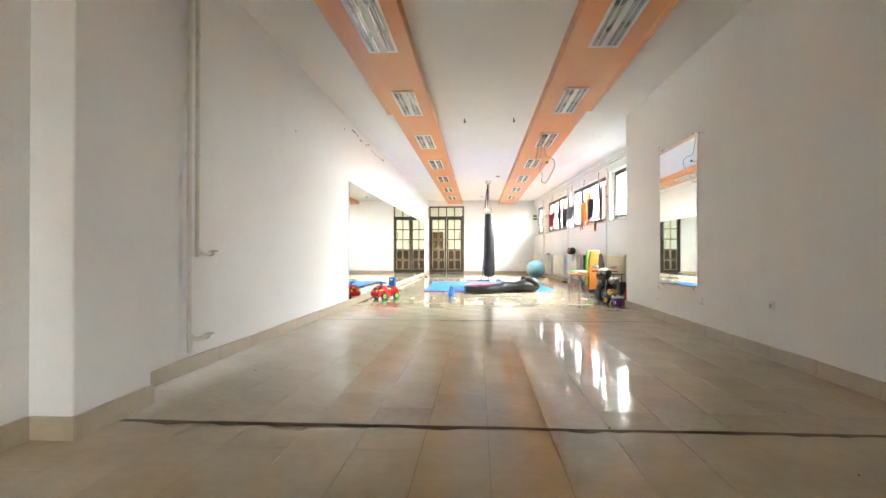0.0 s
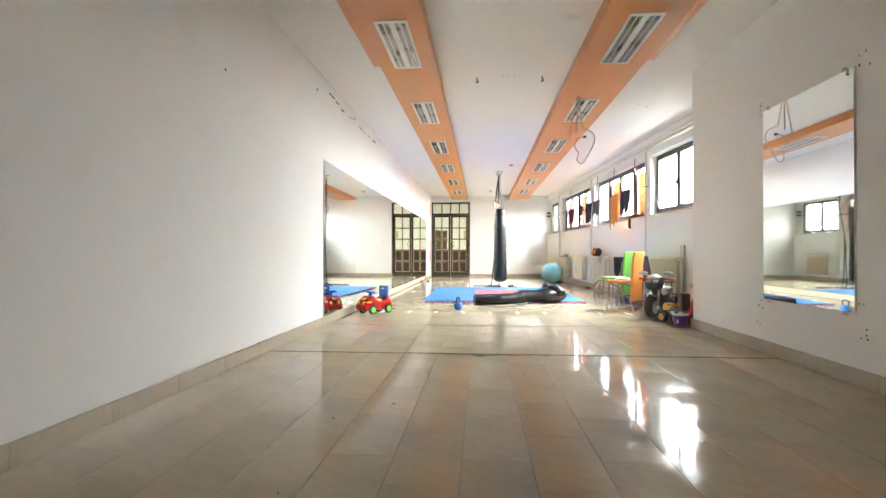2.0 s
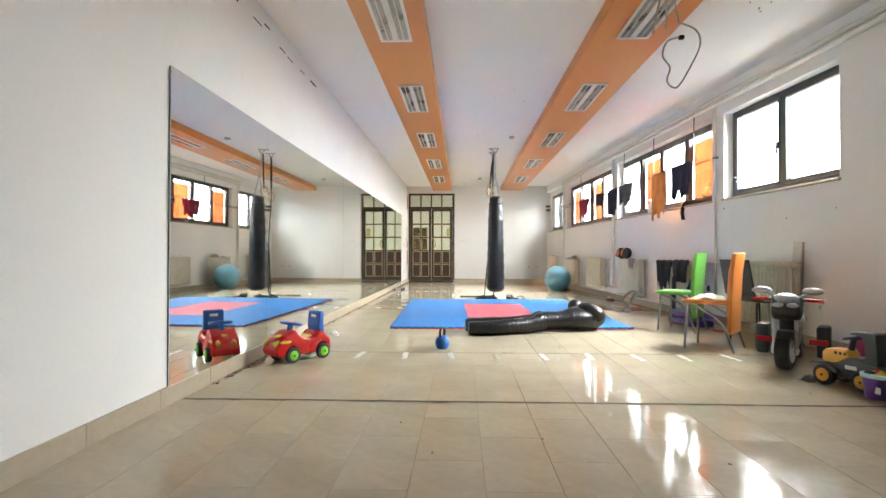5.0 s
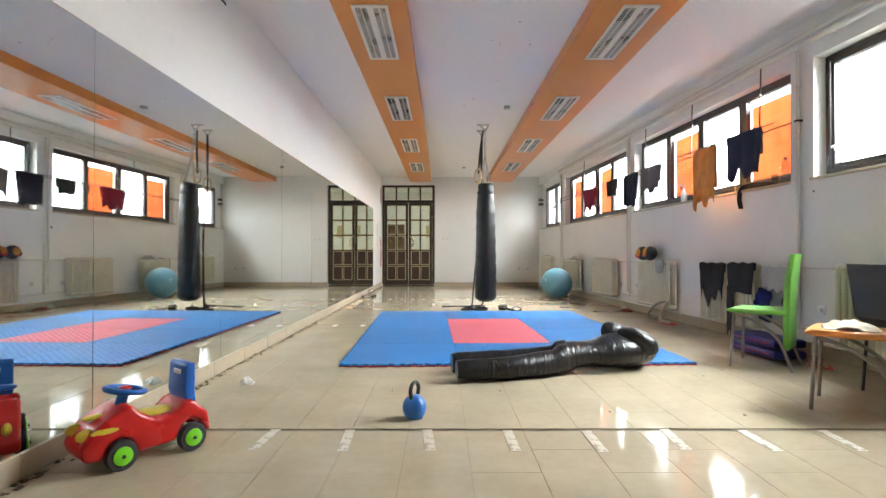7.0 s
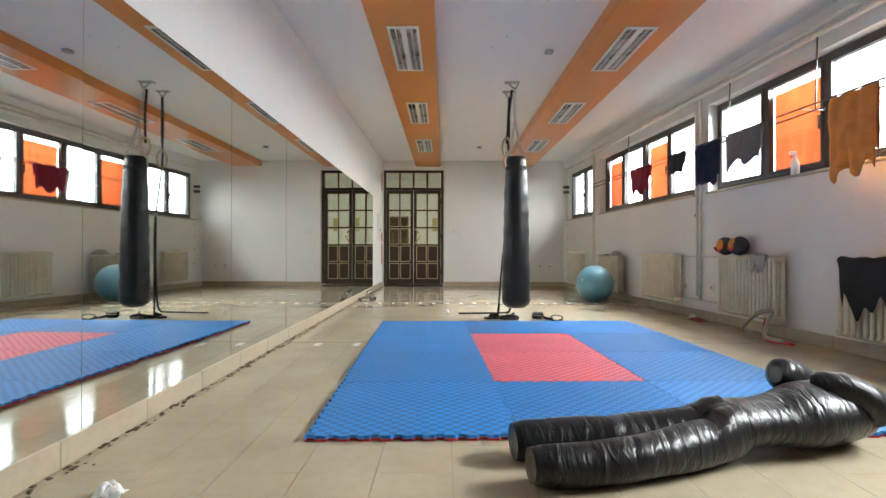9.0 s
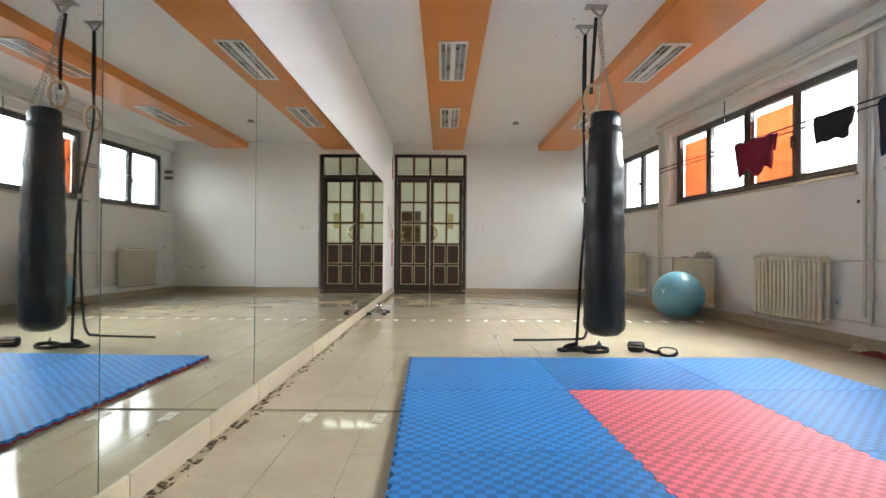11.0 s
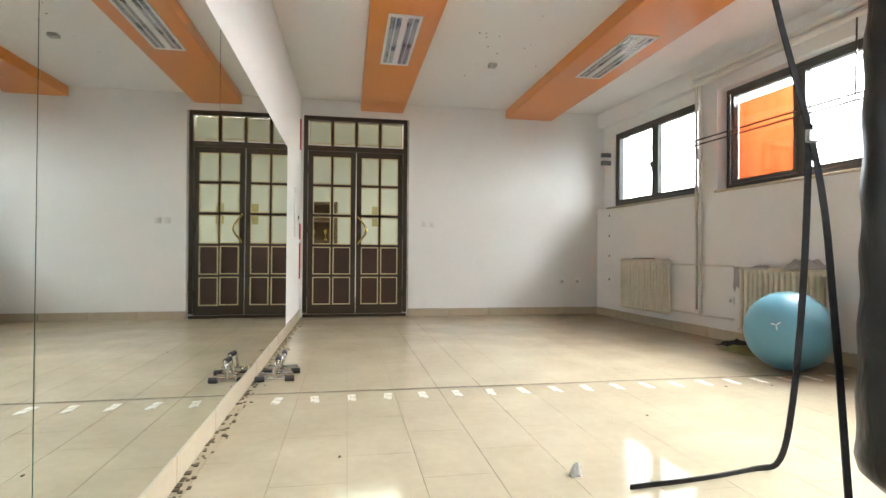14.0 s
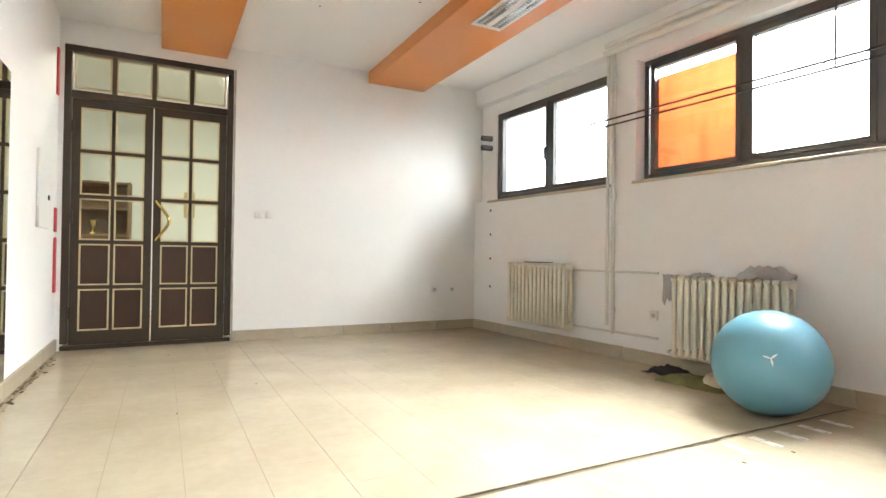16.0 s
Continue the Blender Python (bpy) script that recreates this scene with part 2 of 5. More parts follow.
def glass_mat(name, tint, rough=0.0):
    """Thin pane: mostly clear, with a glassy reflection."""
    m = bpy.data.materials.new(name)
    m.use_nodes = True
    nt = m.node_tree
    nt.nodes.remove(nt.nodes["Principled BSDF"])
    tr, gl, mx, fr = (nt.nodes.new(k) for k in ("ShaderNodeBsdfTransparent", "ShaderNodeBsdfGlossy", "ShaderNodeMixShader", "ShaderNodeLayerWeight"))
    pw = nt.nodes.new("ShaderNodeMath")
    pw.operation, pw.inputs[1].default_value = "POWER", 4.5
    ad = nt.nodes.new("ShaderNodeMath")
    ad.operation, ad.inputs[1].default_value, ad.inputs[2].default_value = "MULTIPLY_ADD", 0.45, 0.03
    fr.inputs[0].default_value = 0.5
    nt.links.new(fr.outputs["Facing"], pw.inputs[0])
    nt.links.new(pw.outputs[0], ad.inputs[0])
    tr.inputs[0].default_value = (*tint, 1)
    gl.inputs["Roughness"].default_value = 0.02 + rough
    nt.links.new(ad.outputs[0], mx.inputs[0])
    nt.links.new(tr.outputs[0], mx.inputs[1])
    nt.links.new(gl.outputs[0], mx.inputs[2])
    nt.links.new(mx.outputs[0], nt.nodes["Material Output"].inputs[0])
    return m


M_GLASS = glass_mat("window_glass", (0.97, 0.98, 0.98))
M_DOORGLASS = glass_mat("door_glass", (0.88, 0.92, 0.86))


def translucent(name, colour, streak):
    """Thin sheet that lets daylight glow through."""
    m = bpy.data.materials.new(name)
    m.use_nodes = True
    nt = m.node_tree
    nt.nodes.remove(nt.nodes["Principled BSDF"])
    tl, df, mx = (nt.nodes.new(k) for k in ("ShaderNodeBsdfTranslucent", "ShaderNodeBsdfDiffuse", "ShaderNodeMixShader"))
    tc, mp, no, hs, mr = (nt.nodes.new(k) for k in ("ShaderNodeTexCoord", "ShaderNodeMapping", "ShaderNodeTexNoise", "ShaderNodeHueSaturation", "ShaderNodeMapRange"))
    mp.inputs["Scale"].default_value = streak
    no.inputs["Scale"].default_value, no.inputs["Detail"].default_value = 3, 5
    mr.inputs[3].default_value, mr.inputs[4].default_value = 0.7, 1.3
    hs.inputs["Color"].default_value = (*colour, 1)
    nt.links.new(tc.outputs["Object"], mp.inputs[0])
    nt.links.new(mp.outputs[0], no.inputs["Vector"])
    nt.links.new(no.outputs["Fac"], mr.inputs[0])
    nt.links.new(mr.outputs[0], hs.inputs["Value"])
    nt.links.new(hs.outputs[0], tl.inputs[0])
    nt.links.new(hs.outputs[0], df.inputs[0])
    mx.inputs[0].default_value = 0.3
    nt.links.new(tl.outputs[0], mx.inputs[1])
    nt.links.new(df.outputs[0], mx.inputs[2])
    nt.links.new(mx.outputs[0], nt.nodes["Material Output"].inputs[0])
    return m


M_SHEET = translucent("orange_sheet", (0.36, 0.155, 0.082), (1, 5, 0.6))


def glow(name, colour, strength):
    m = bpy.data.materials.new(name)
    m.use_nodes = True
    b = m.node_tree.nodes["Principled BSDF"]
    b.inputs["Base Color"].default_value = (0, 0, 0, 1)
    b.inputs["Emission Color"].default_value, b.inputs["Emission Strength"].default_value = (*colour, 1), strength
    return m


M_SKYGLOW = glow("overcast_sky_glow", (0.93, 0.98, 1.0), 15.0)

# ---------------------------------------------------------------- mesh helpers
def box(bm, c, s, m=None):
    """A box of size s round c (in the frame m)."""
    vs = []
    for dx in (-0.5, 0.5):
        for dy in (-0.5, 0.5):
            for dz in (-0.5, 0.5):
                p = Vector((c[0] + dx * s[0], c[1] + dy * s[1], c[2] + dz * s[2]))
                vs.append(bm.verts.new(m @ p if m else p))
    for f in ((0, 1, 3, 2), (4, 6, 7, 5), (0, 4, 5, 1), (2, 3, 7, 6), (0, 2, 6, 4), (1, 5, 7, 3)):
        bm.faces.new([vs[i] for i in f])
    return bm


def B(c, s, bevel=0.0, seg=2, m=None):
    bm = bmesh.new()
    box(bm, c, s, m)
    if bevel:
        bmesh.ops.bevel(bm, geom=bm.edges[:], offset=bevel, segments=seg, affect="EDGES", profile=0.5)
    return bm


def span(a, b, bevel=0.0, seg=1):
    """A box from corner a to corner b."""
    return B([(p + q) / 2 for p, q in zip(a, b)], [abs(q - p) for p, q in zip(a, b)], bevel, seg)


def tube(pts, r, seg=10, bm=None, flat=1.0, closed=False):
    """A round (or flattened) bar along points; r is a number or one radius a point."""
    bm = bm or bmesh.new()
    pts = [Vector(p) for p in pts]
    n = len(pts)
    rs = r if isinstance(r, (list, tuple)) else [r] * n
    rings, side = [], None
    for i, p in enumerate(pts):
        if closed:
            d = (pts[(i + 1) % n] - pts[i - 1]).normalized()
        else:
            d = (pts[min(i + 1, n - 1)] - pts[max(i - 1, 0)]).normalized()
        if side is None:
            side = d.cross(Vector((0, 0, 1)))
            if side.length < 1e-3:
                side = d.cross(Vector((0, 1, 0)))
        side = (side - d * side.dot(d)).normalized()
        up = side.cross(d)
        rings.append([bm.verts.new(p + rs[i] * (math.cos(a) * side + flat * math.sin(a) * up)) for a in (2 * math.pi * k / seg for k in range(seg))])
    for i in range(n if closed else n - 1):
        a, b = rings[i], rings[(i + 1) % n]
        for k in range(seg):
            bm.faces.new((a[k], a[(k + 1) % seg], b[(k + 1) % seg], b[k]))
    if not closed:
        bm.faces.new(rings[0][::-1])
        bm.faces.new(rings[-1])
    return bm


def lathe(profile, seg=24, m=None, bm=None):
    """A turned body round z from (radius, height) pairs."""
    bm = bm or bmesh.new()
    rings = []
    for r, z in profile:
        ring = []
        for k in range(seg):
            a = 2 * math.pi * k / seg
            p = Vector((max(r, 1e-4) * math.cos(a), max(r, 1e-4) * math.sin(a), z))
            ring.append(bm.verts.new(m @ p if m else p))
        rings.append(ring)
    for a, b in zip(rings, rings[1:]):
        for k in range(seg):
            bm.faces.new((a[k], a[(k + 1) % seg], b[(k + 1) % seg], b[k]))
    bm.faces.new(rings[0][::-1])
    bm.faces.new(rings[-1])
    return bm


def ellipsoid(c, s, m=None, seg=20, rings=12, bm=None):
    bm = bm or bmesh.new()
    t = Matrix.Translation(c) @ Matrix.Diagonal((*s, 1))
    bmesh.ops.create_uvsphere(bm, u_segments=seg, v_segments=rings, radius=1, matrix=(m @ t) if m else t)
    return bm


def smooth_path(pts, n=6):
    """Catmull-Rom through points."""
    P = [Vector(p) for p in pts]
    P = [2 * P[0] - P[1]] + P + [2 * P[-1] - P[-2]]
    out = []
    for i in range(1, len(P) - 2):
        for k in range(n):
            t = k / n
            a, b, c, d = P[i - 1], P[i], P[i + 1], P[i + 2]
            out.append(0.5 * ((2 * b) + (c - a) * t + (2 * a - 5 * b + 4 * c - d) * t * t + (3 * b - a - 3 * c + d) * t ** 3))
    out.append(P[-2])
    return out


def sweep_profile(outline, width, m, bevel=0.012):
    """A side outline (x, z) given a width across y, with rounded edges."""
    bm = bmesh.new()
    a = [bm.verts.new(m @ Vector((x, -width / 2, z))) for x, z in outline]
    f = bm.faces.new(a)
    r = bmesh.ops.extrude_face_region(bm, geom=[f])
    vs = [v for v in r["geom"] if isinstance(v, bmesh.types.BMVert)]
    d = (m.to_3x3() @ Vector((0, width, 0)))
    for v in vs:
        v.co += d
    bmesh.ops.recalc_face_normals(bm, faces=bm.faces[:])
    if bevel:
        bmesh.ops.bevel(bm, geom=bm.edges[:], offset=bevel, segments=3, affect="EDGES", profile=0.5, clamp_overlap=True)
    return bm


def finish(bm, name, material, smooth=True):
    me = bpy.data.meshes.new(name)
    bmesh.ops.recalc_face_normals(bm, faces=bm.faces[:])
    bm.to_mesh(me)
    bm.free()
    me.materials.append(material)
    if smooth:
        me.polygons.foreach_set("use_smooth", [True] * len(me.polygons))
        me.set_sharp_from_angle(angle=radians(40))
    return me


def part(name, bm, material, parent, label="", smooth=True):
    """Links a bmesh as one mesh object under a thing or a part; its geometry is in the thing's own frame."""
    ob = new(name, finish(bm, name, material, smooth))
    ob.parent = parent
    if label:
        ob["label"] = label
    return ob


def thing(name, label, category, m=None, group="", kind="", bm=None, material=None, smooth=True):
    ob = new(name, finish(bm, name, material, smooth) if bm else None)
    if m is not None:
        ob.matrix_world = m
    if bm is None:
        ob.empty_display_size = 0.1
    return tagged(ob, label, category, group, kind)


def struct(name, bm, material, label="", category="", m=None, smooth=False):
    return thing(name, label, category, m, "", "structure", bm, material, smooth)


def facing(x, y, dx, dy, z=0.0):
    """A frame at (x, y) whose own +x points along (dx, dy)."""
    return pose(x, y, z, 0, 0, math.degrees(math.atan2(dy, dx)))


# ---------------------------------------------------------------- structure
LEFT, RIGHT, END, BACK, CEIL = -1.87, 2.66, 23.75, -3.2, 3.10
CORNER = 9.77
struct("floor", span((-4.5, -4, -0.2), (4.55, 28.2, -0.0032)), M_JOINT, "dark joints of the cream marble floor", "floor")
cbm = bmesh.new()
XO = lambda y: 3.38 + 0.33 - 0.062 * (y - 11.7)               # outer face of the window wall
outline = [(-2.4, BACK - 0.2), (2.96, BACK - 0.2), (2.96, CORNER - 0.28), (XO(CORNER - 0.28), CORNER - 0.28), (XO(END + 0.2), END + 0.2), (-2.4, END + 0.2)]
lo = [cbm.verts.new((x, y, CEIL)) for x, y in outline]
hi = [cbm.verts.new((x, y, CEIL + 0.2)) for x, y in outline]
cbm.faces.new(lo[::-1])
cbm.faces.new(hi)
for k in range(6):
    cbm.faces.new((lo[k], lo[(k + 1) % 6], hi[(k + 1) % 6], hi[k]))
struct("ceiling", cbm, M_CEIL, "white painted plaster ceiling", "ceiling")
wl = struct("wall_left", span((LEFT - 0.3, 3.87, 0), (LEFT, END + 0.2, CEIL)), M_WALL, "white painted wall that carries the mirrors", "wall")
struct("wall_left_entry", span((-2.4, BACK, 0), (-1.86, 3.27, CEIL)), M_WALL, "white painted wall of the entry", "wall")
struct("pillar", span((-2.4, 3.27, 0), (-1.64, 3.87, CEIL), 0.006), M_WALL, "white painted pillar in the passage", "pillar")
struct("wall_right", span((RIGHT, BACK, 0), (RIGHT + 0.3, CORNER, CEIL), 0.004), M_WALL, "white painted passage wall with dowel holes", "wall")
struct("wall_return", span((RIGHT + 0.3, CORNER - 0.3, 0), (3.8, CORNER, CEIL)), M_WALL, "white painted return wall", "wall")
# unseen back wall; its opening is assumed, to go with the fill lamp
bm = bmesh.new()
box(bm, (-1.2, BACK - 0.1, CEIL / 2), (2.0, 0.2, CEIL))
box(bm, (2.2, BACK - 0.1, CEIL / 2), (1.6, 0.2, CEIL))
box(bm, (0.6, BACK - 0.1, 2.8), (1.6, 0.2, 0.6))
struct("wall_back", bm, M_WALL, "unseen white back wall with an assumed opening at the fill lamp", "wall")
# end wall, open for the double door
DX0, DX1, DTOP = -1.83, -0.35, 2.87
bm = bmesh.new()
for a, b in (((-2.0, END, 0), (DX0, END + 0.2, DTOP)), ((-2.0, END, DTOP), (DX1, END + 0.2, CEIL)), ((DX1, END, 0), (2.9, END + 0.2, CEIL))):
    box(bm, [(p + q) / 2 for p, q in zip(a, b)], [q - p for p, q in zip(a, b)])
struct("wall_end", bm, M_WALL, "white painted end wall beside the double door", "wall")
# window wall, in its own frame
ua, ub = U(CORNER - 0.3), U(END + 0.3)
bm = bmesh.new()
TH = 0.34


def wbox(u0, u1, z0, z1, x0=0.0, x1=TH):
    box(bm, ((x0 + x1) / 2, (u0 + u1) / 2, (z0 + z1) / 2), (x1 - x0, u1 - u0, z1 - z0))


wbox(ua, ub, 0, SILL)
wbox(ua, U(21.5), HEAD, CEIL)
wbox(U(21.5), ub, 2.88, CEIL)
wbox(U(21.5), ub, HEAD, 2.88, 0.11)      # shallow recess round the last window
edges = [ua] + [U(v) for w in WINDOWS for v in w[:2]] + [ub]
for k in range(0, len(edges), 2):
    wbox(edges[k], edges[k + 1], SILL, HEAD, 0.11 if k == len(edges) - 2 else 0.0)
struct("wall_windows", bm, M_WALL, "white painted wall below and between the high windows", "wall", WALL)
# never in view: added to throw daylight up through the high windows
struct("ground_outside", span((4.6, -30, -0.3), (60, 70, -0.21)), M_CONC, "unseen pale concrete ground outside, added for bounce light", "ground")

struct("backdrop", B((30, 20, 19), (0.2, 320, 40)), M_SKYGLOW, "bright overcast sky beyond the windows", "sky", WALL)

# orange soffits
for nm, x0, x1, kink in (("soffit_1", -1.035, -0.42, -1), ("soffit_2", 1.14, 1.86, 1)):
    struct(nm, span((x0, BACK, 2.965), (x1, END, CEIL), 0.004), M_ORANGE, "glossy orange lowered ceiling strip with recessed lights", "soffit")
    e = x0 if kink < 0 else x1
    struct("trim", span((min(e, e + 0.07 * kink), BACK, 2.966), (max(e, e + 0.07 * kink), 8.9, CEIL), 0.003), M_ORANGE, "wider start of the orange strip", "soffit")


# baseboards
def base_run(a, b, m=None, h=0.11, d=0.022, seg=0.62):
    """Stone skirting slabs along a line from a to b."""
    a, b = Vector(a), Vector(b)
    L = (b - a).length
    root = thing("baseboard", "worn cream stone skirting along the wall", "baseboard", m, "", "structure")
    ang = math.degrees(math.atan2(b.y - a.y, b.x - a.x))
    n = max(1, round(L / seg))
    for k in range(n):
        w = L / n
        rnd = random.uniform(-0.003, 0.003)
        p = part("slab", B((0, 0, 0), (w - 0.003, d + rnd, h + rnd), 0.003, 1), M_BASE, root, smooth=False)
        q = a + (b - a) * ((k + 0.5) / n)
        p.matrix_local = pose(q.x, q.y, (h + rnd) / 2, 0, 0, ang)


base_run((LEFT + 0.011, 3.87, 0), (LEFT + 0.011, END, 0))
base_run((-1.849, BACK, 0), (-1.849, 3.26, 0))
base_run((-1.629, 3.26, 0), (-1.629, 3.87, 0))
base_run((-1.85, 3.259, 0), (-1.62, 3.259, 0))
base_run((RIGHT - 0.011, BACK, 0), (RIGHT - 0.011, CORNER, 0))
base_run((RIGHT - 0.02, CORNER + 0.011, 0), (3.48, CORNER + 0.011, 0))
base_run((DX1 + 0.02, END - 0.011, 0), (2.66, END - 0.011, 0))
base_run((-0.011, U(CORNER), 0), (-0.011, U(END), 0), WALL)

# ---------------------------------------------------------------- windows


def window(k, y0, y1, n, panes):
    u0, u1 = U(y0), U(y1)
    X = 0.15
    root = thing("window_%d" % k, "dark grey framed high window with %d panes" % n, "window", WALL, "", "structure")
    F = 0.05
    for nm, c, s in (("frame", (X, (u0 + u1) / 2, HEAD - F / 2), (0.07, u1 - u0, F)), ("frame", (X, (u0 + u1) / 2, SILL + F / 2 + 0.02), (0.07, u1 - u0, F)),
                     ("frame", (X, u0 + F / 2, (SILL + HEAD) / 2), (0.07, F, HEAD - SILL - 0.1)), ("frame", (X, u1 - F / 2, (SILL + HEAD) / 2), (0.07, F, HEAD - SILL - 0.1))):
        part(nm, B(c, s, 0.006, 1), M_WFRAME, root, smooth=False)
    w = (u1 - u0 - 2 * F) / n
    for i in range(n):
        a = u0 + F + i * w
        if i:
            part("mullion", B((X, a, (SILL + HEAD) / 2), (0.074, 0.06, HEAD - SILL - 0.1), 0.006, 1), M_WFRAME, root, smooth=False)
        bm2 = bmesh.new()
        z0, z1 = SILL + 0.07, HEAD - 0.05
        g = 0.042
        for c, s in (((X - 0.012, a + w / 2, z1 - g / 2), (0.06, w - 0.05, g)), ((X - 0.012, a + w / 2, z0 + g / 2), (0.06, w - 0.05, g)),
                     ((X - 0.012, a + 0.025 + g / 2, (z0 + z1) / 2), (0.06, g, z1 - z0 - 2 * g)), ((X - 0.012, a + w - 0.025 - g / 2, (z0 + z1) / 2), (0.06, g, z1 - z0 - 2 * g))):
            box(bm2, c, s)
        sash = part("sash", bm2, M_WFRAME, root, smooth=False)
        pane = part("pane", B((X, a + w / 2, (z0 + z1) / 2), (0.006, w - 0.06, z1 - z0 - 0.04)), M_GLASS, sash, smooth=False)
        pane.visible_shadow = False
        if panes[i] == "h" or panes[i] == "oh":
            hb = B((X - 0.055, a + 0.045, 2.13), (0.018, 0.026, 0.07), 0.005, 1)
            box(hb, (X - 0.075, a + 0.045, 2.10), (0.016, 0.018, 0.13), None)
            part("handle", hb, M_WFRAME, sash, "dark window handle")
        if panes[i].startswith("o"):
            top = z1 - 0.10
            sh = B((X + 0.06, a + w / 2, (z0 + top) / 2), (0.006, w - 0.06, top - z0), 0.002, 1)
            thing("orange_sheet", "faded orange translucent sheet hung outside the pane", "sheet", WALL, "orange sheets outside the windows", "", sh, M_SHEET, False)
    part("sill", span((-0.03, u0 - 0.02, SILL - 0.02), (X - 0.03, u1 + 0.02, SILL + 0.006), 0.004, 1), M_BASE, root, "thin stone window sill", smooth=False)


window(1, *WINDOWS[0], ("", "h"))
window(2, *WINDOWS[1], ("o", "", "oh", ""))
window(3, *WINDOWS[2], ("", "oh", "", "o"))
window(4, *WINDOWS[3], ("h", "h"))

# ---------------------------------------------------------------- end door
door = thing("door_1", "closed dark brown double door with glazed grid and transom", "door", None, "", "structure")
Y = END + 0.06
for c, s in ((((DX0 + DX1) / 2, Y, DTOP - 0.03), (DX1 - DX0, 0.1, 0.06)), ((DX0 + 0.03, Y, DTOP / 2), (0.06, 0.1, DTOP - 0.12)), ((DX1 - 0.03, Y, DTOP / 2), (0.06, 0.1, DTOP - 0.12)),
             (((DX0 + DX1) / 2, Y, 2.41), (DX1 - DX0 - 0.12, 0.1, 0.07)), (((DX0 + DX1) / 2, Y, 0.02), (DX1 - DX0, 0.1, 0.04))):
    part("door_frame", B(c, s, 0.006, 1), M_DOORWOOD, door, smooth=False)


def grid_cell(x0, x1, z0, z1, y, solid, parent):
    """One field of the door: gold bead round a pane or a brown panel."""
    t = 0.014
    bmb = bmesh.new()
    for c, s in ((((x0 + x1) / 2, y - 0.028, z1 - t / 2), (x1 - x0, 0.016, t)), (((x0 + x1) / 2, y - 0.028, z0 + t / 2), (x1 - x0, 0.016, t)),
                 ((x0 + t / 2, y - 0.028, (z0 + z1) / 2), (t, 0.016, z1 - z0 - 2 * t)), ((x1 - t / 2, y - 0.028, (z0 + z1) / 2), (t, 0.016, z1 - z0 - 2 * t))):
        box(bmb, c, s)
    cell = part("panel" if solid else "pane", B(((x0 + x1) / 2, y, (z0 + z1) / 2), (x1 - x0, 0.02 if solid else 0.006, z1 - z0)), M_PANEL if solid else M_DOORGLASS, parent, smooth=False)
    if not solid:
        cell.visible_shadow = False
    part("bead", bmb, M_GOLD, cell, "cream gold glazing bead", smooth=False)


tr_w = (DX1 - DX0 - 0.12) / 4
tb = bmesh.new()
for i in range(4):
    a = DX0 + 0.06 + i * tr_w
    grid_cell(a + 0.02, a + tr_w - 0.02, 2.47, 2.79, Y, False, door)
    if i:
        box(tb, (a, Y, 2.63), (0.04, 0.06, 0.36))
part("transom_bars", tb, M_DOORWOOD, door, smooth=False)
lw = (DX1 - DX0 - 0.12) / 2
for li in range(2):
    a = DX0 + 0.06 + li * lw
    bmf = bmesh.new()
    z0, z1 = 0.045, 2.37
    st, cw = 0.075, (lw - 0.15 - 0.03) / 2
    rows = 5
    bar = 0.036
    zs0, zs1 = z0 + 0.13, z1 - 0.08
    ch = (zs1 - zs0 - bar * (rows - 1)) / rows
    for c, s in (((a + st / 2 + 0.003, Y, (z0 + z1) / 2), (st - 0.006, 0.05, z1 - z0)), ((a + lw - st / 2 - 0.003, Y, (z0 + z1) / 2), (st - 0.006, 0.05, z1 - z0)),
                 ((a + lw / 2, Y, (z0 + zs0) / 2), (lw - 2 * st, 0.05, zs0 - z0)), ((a + lw / 2, Y, (zs1 + z1) / 2), (lw - 2 * st, 0.05, z1 - zs1)),
                 ((a + lw / 2, Y, (zs0 + zs1) / 2), (0.03, 0.048, zs1 - zs0))):
        box(bmf, c, s)
    for r in range(1, rows):
        box(bmf, (a + lw / 2, Y, zs0 + r * (ch + bar) - bar / 2), (lw - 2 * st, 0.046, bar))
    leaf = part("door_leaf", bmf, M_DOORWOOD, door, smooth=False)
    for r in range(rows):
        for c in range(2):
            x = a + st + c * (cw + 0.03)
            z = zs0 + r * (ch + bar)
            grid_cell(x, x + cw, z, z + ch, Y, r < 2, leaf)
    if li == 1:
        hx = a + 0.04
        part("door_handle", tube(smooth_path([(hx, Y - 0.03, 1.43), (hx, Y - 0.07, 1.42), (hx + 0.11, Y - 0.08, 1.24), (hx, Y - 0.07, 1.06), (hx, Y - 0.03, 1.05)], 5), 0.014, 8), M_BRASS, leaf, "angled brass pull handle")
    for hz in (0.35, 1.25, 2.1):
        part("hinge", lathe([(0.012, hz - 0.06), (0.016, hz - 0.05), (0.016, hz + 0.05), (0.012, hz + 0.06)], 8, Matrix.Translation((a + 0.012 if li == 0 else a + lw - 0.012, Y - 0.04, 0))), M_DOORWOOD, leaf)
for hx in (DX1 + 0.012,):
    struct("trim", B((hx, END + 0.03, DTOP / 2), (0.02, 0.07, DTOP), 0.004, 1), mat("raw_plaster", (0.42, 0.38, 0.33), 0.9, var=0.35, scale=9, bump=0.9), "chipped raw plaster edge beside the door frame", "trim")

# hall behind the door
struct("wall_hall_back", span((-3.2, 27.4, 0), (1.6, 27.6, CEIL)), M_WALL, "pale wall of the hall behind the door", "wall")
struct("wall_hall_left", span((-3.2, END + 0.2, 0), (-3.0, 27.4, CEIL)), M_WALL, "pale side wall of the hall", "wall")
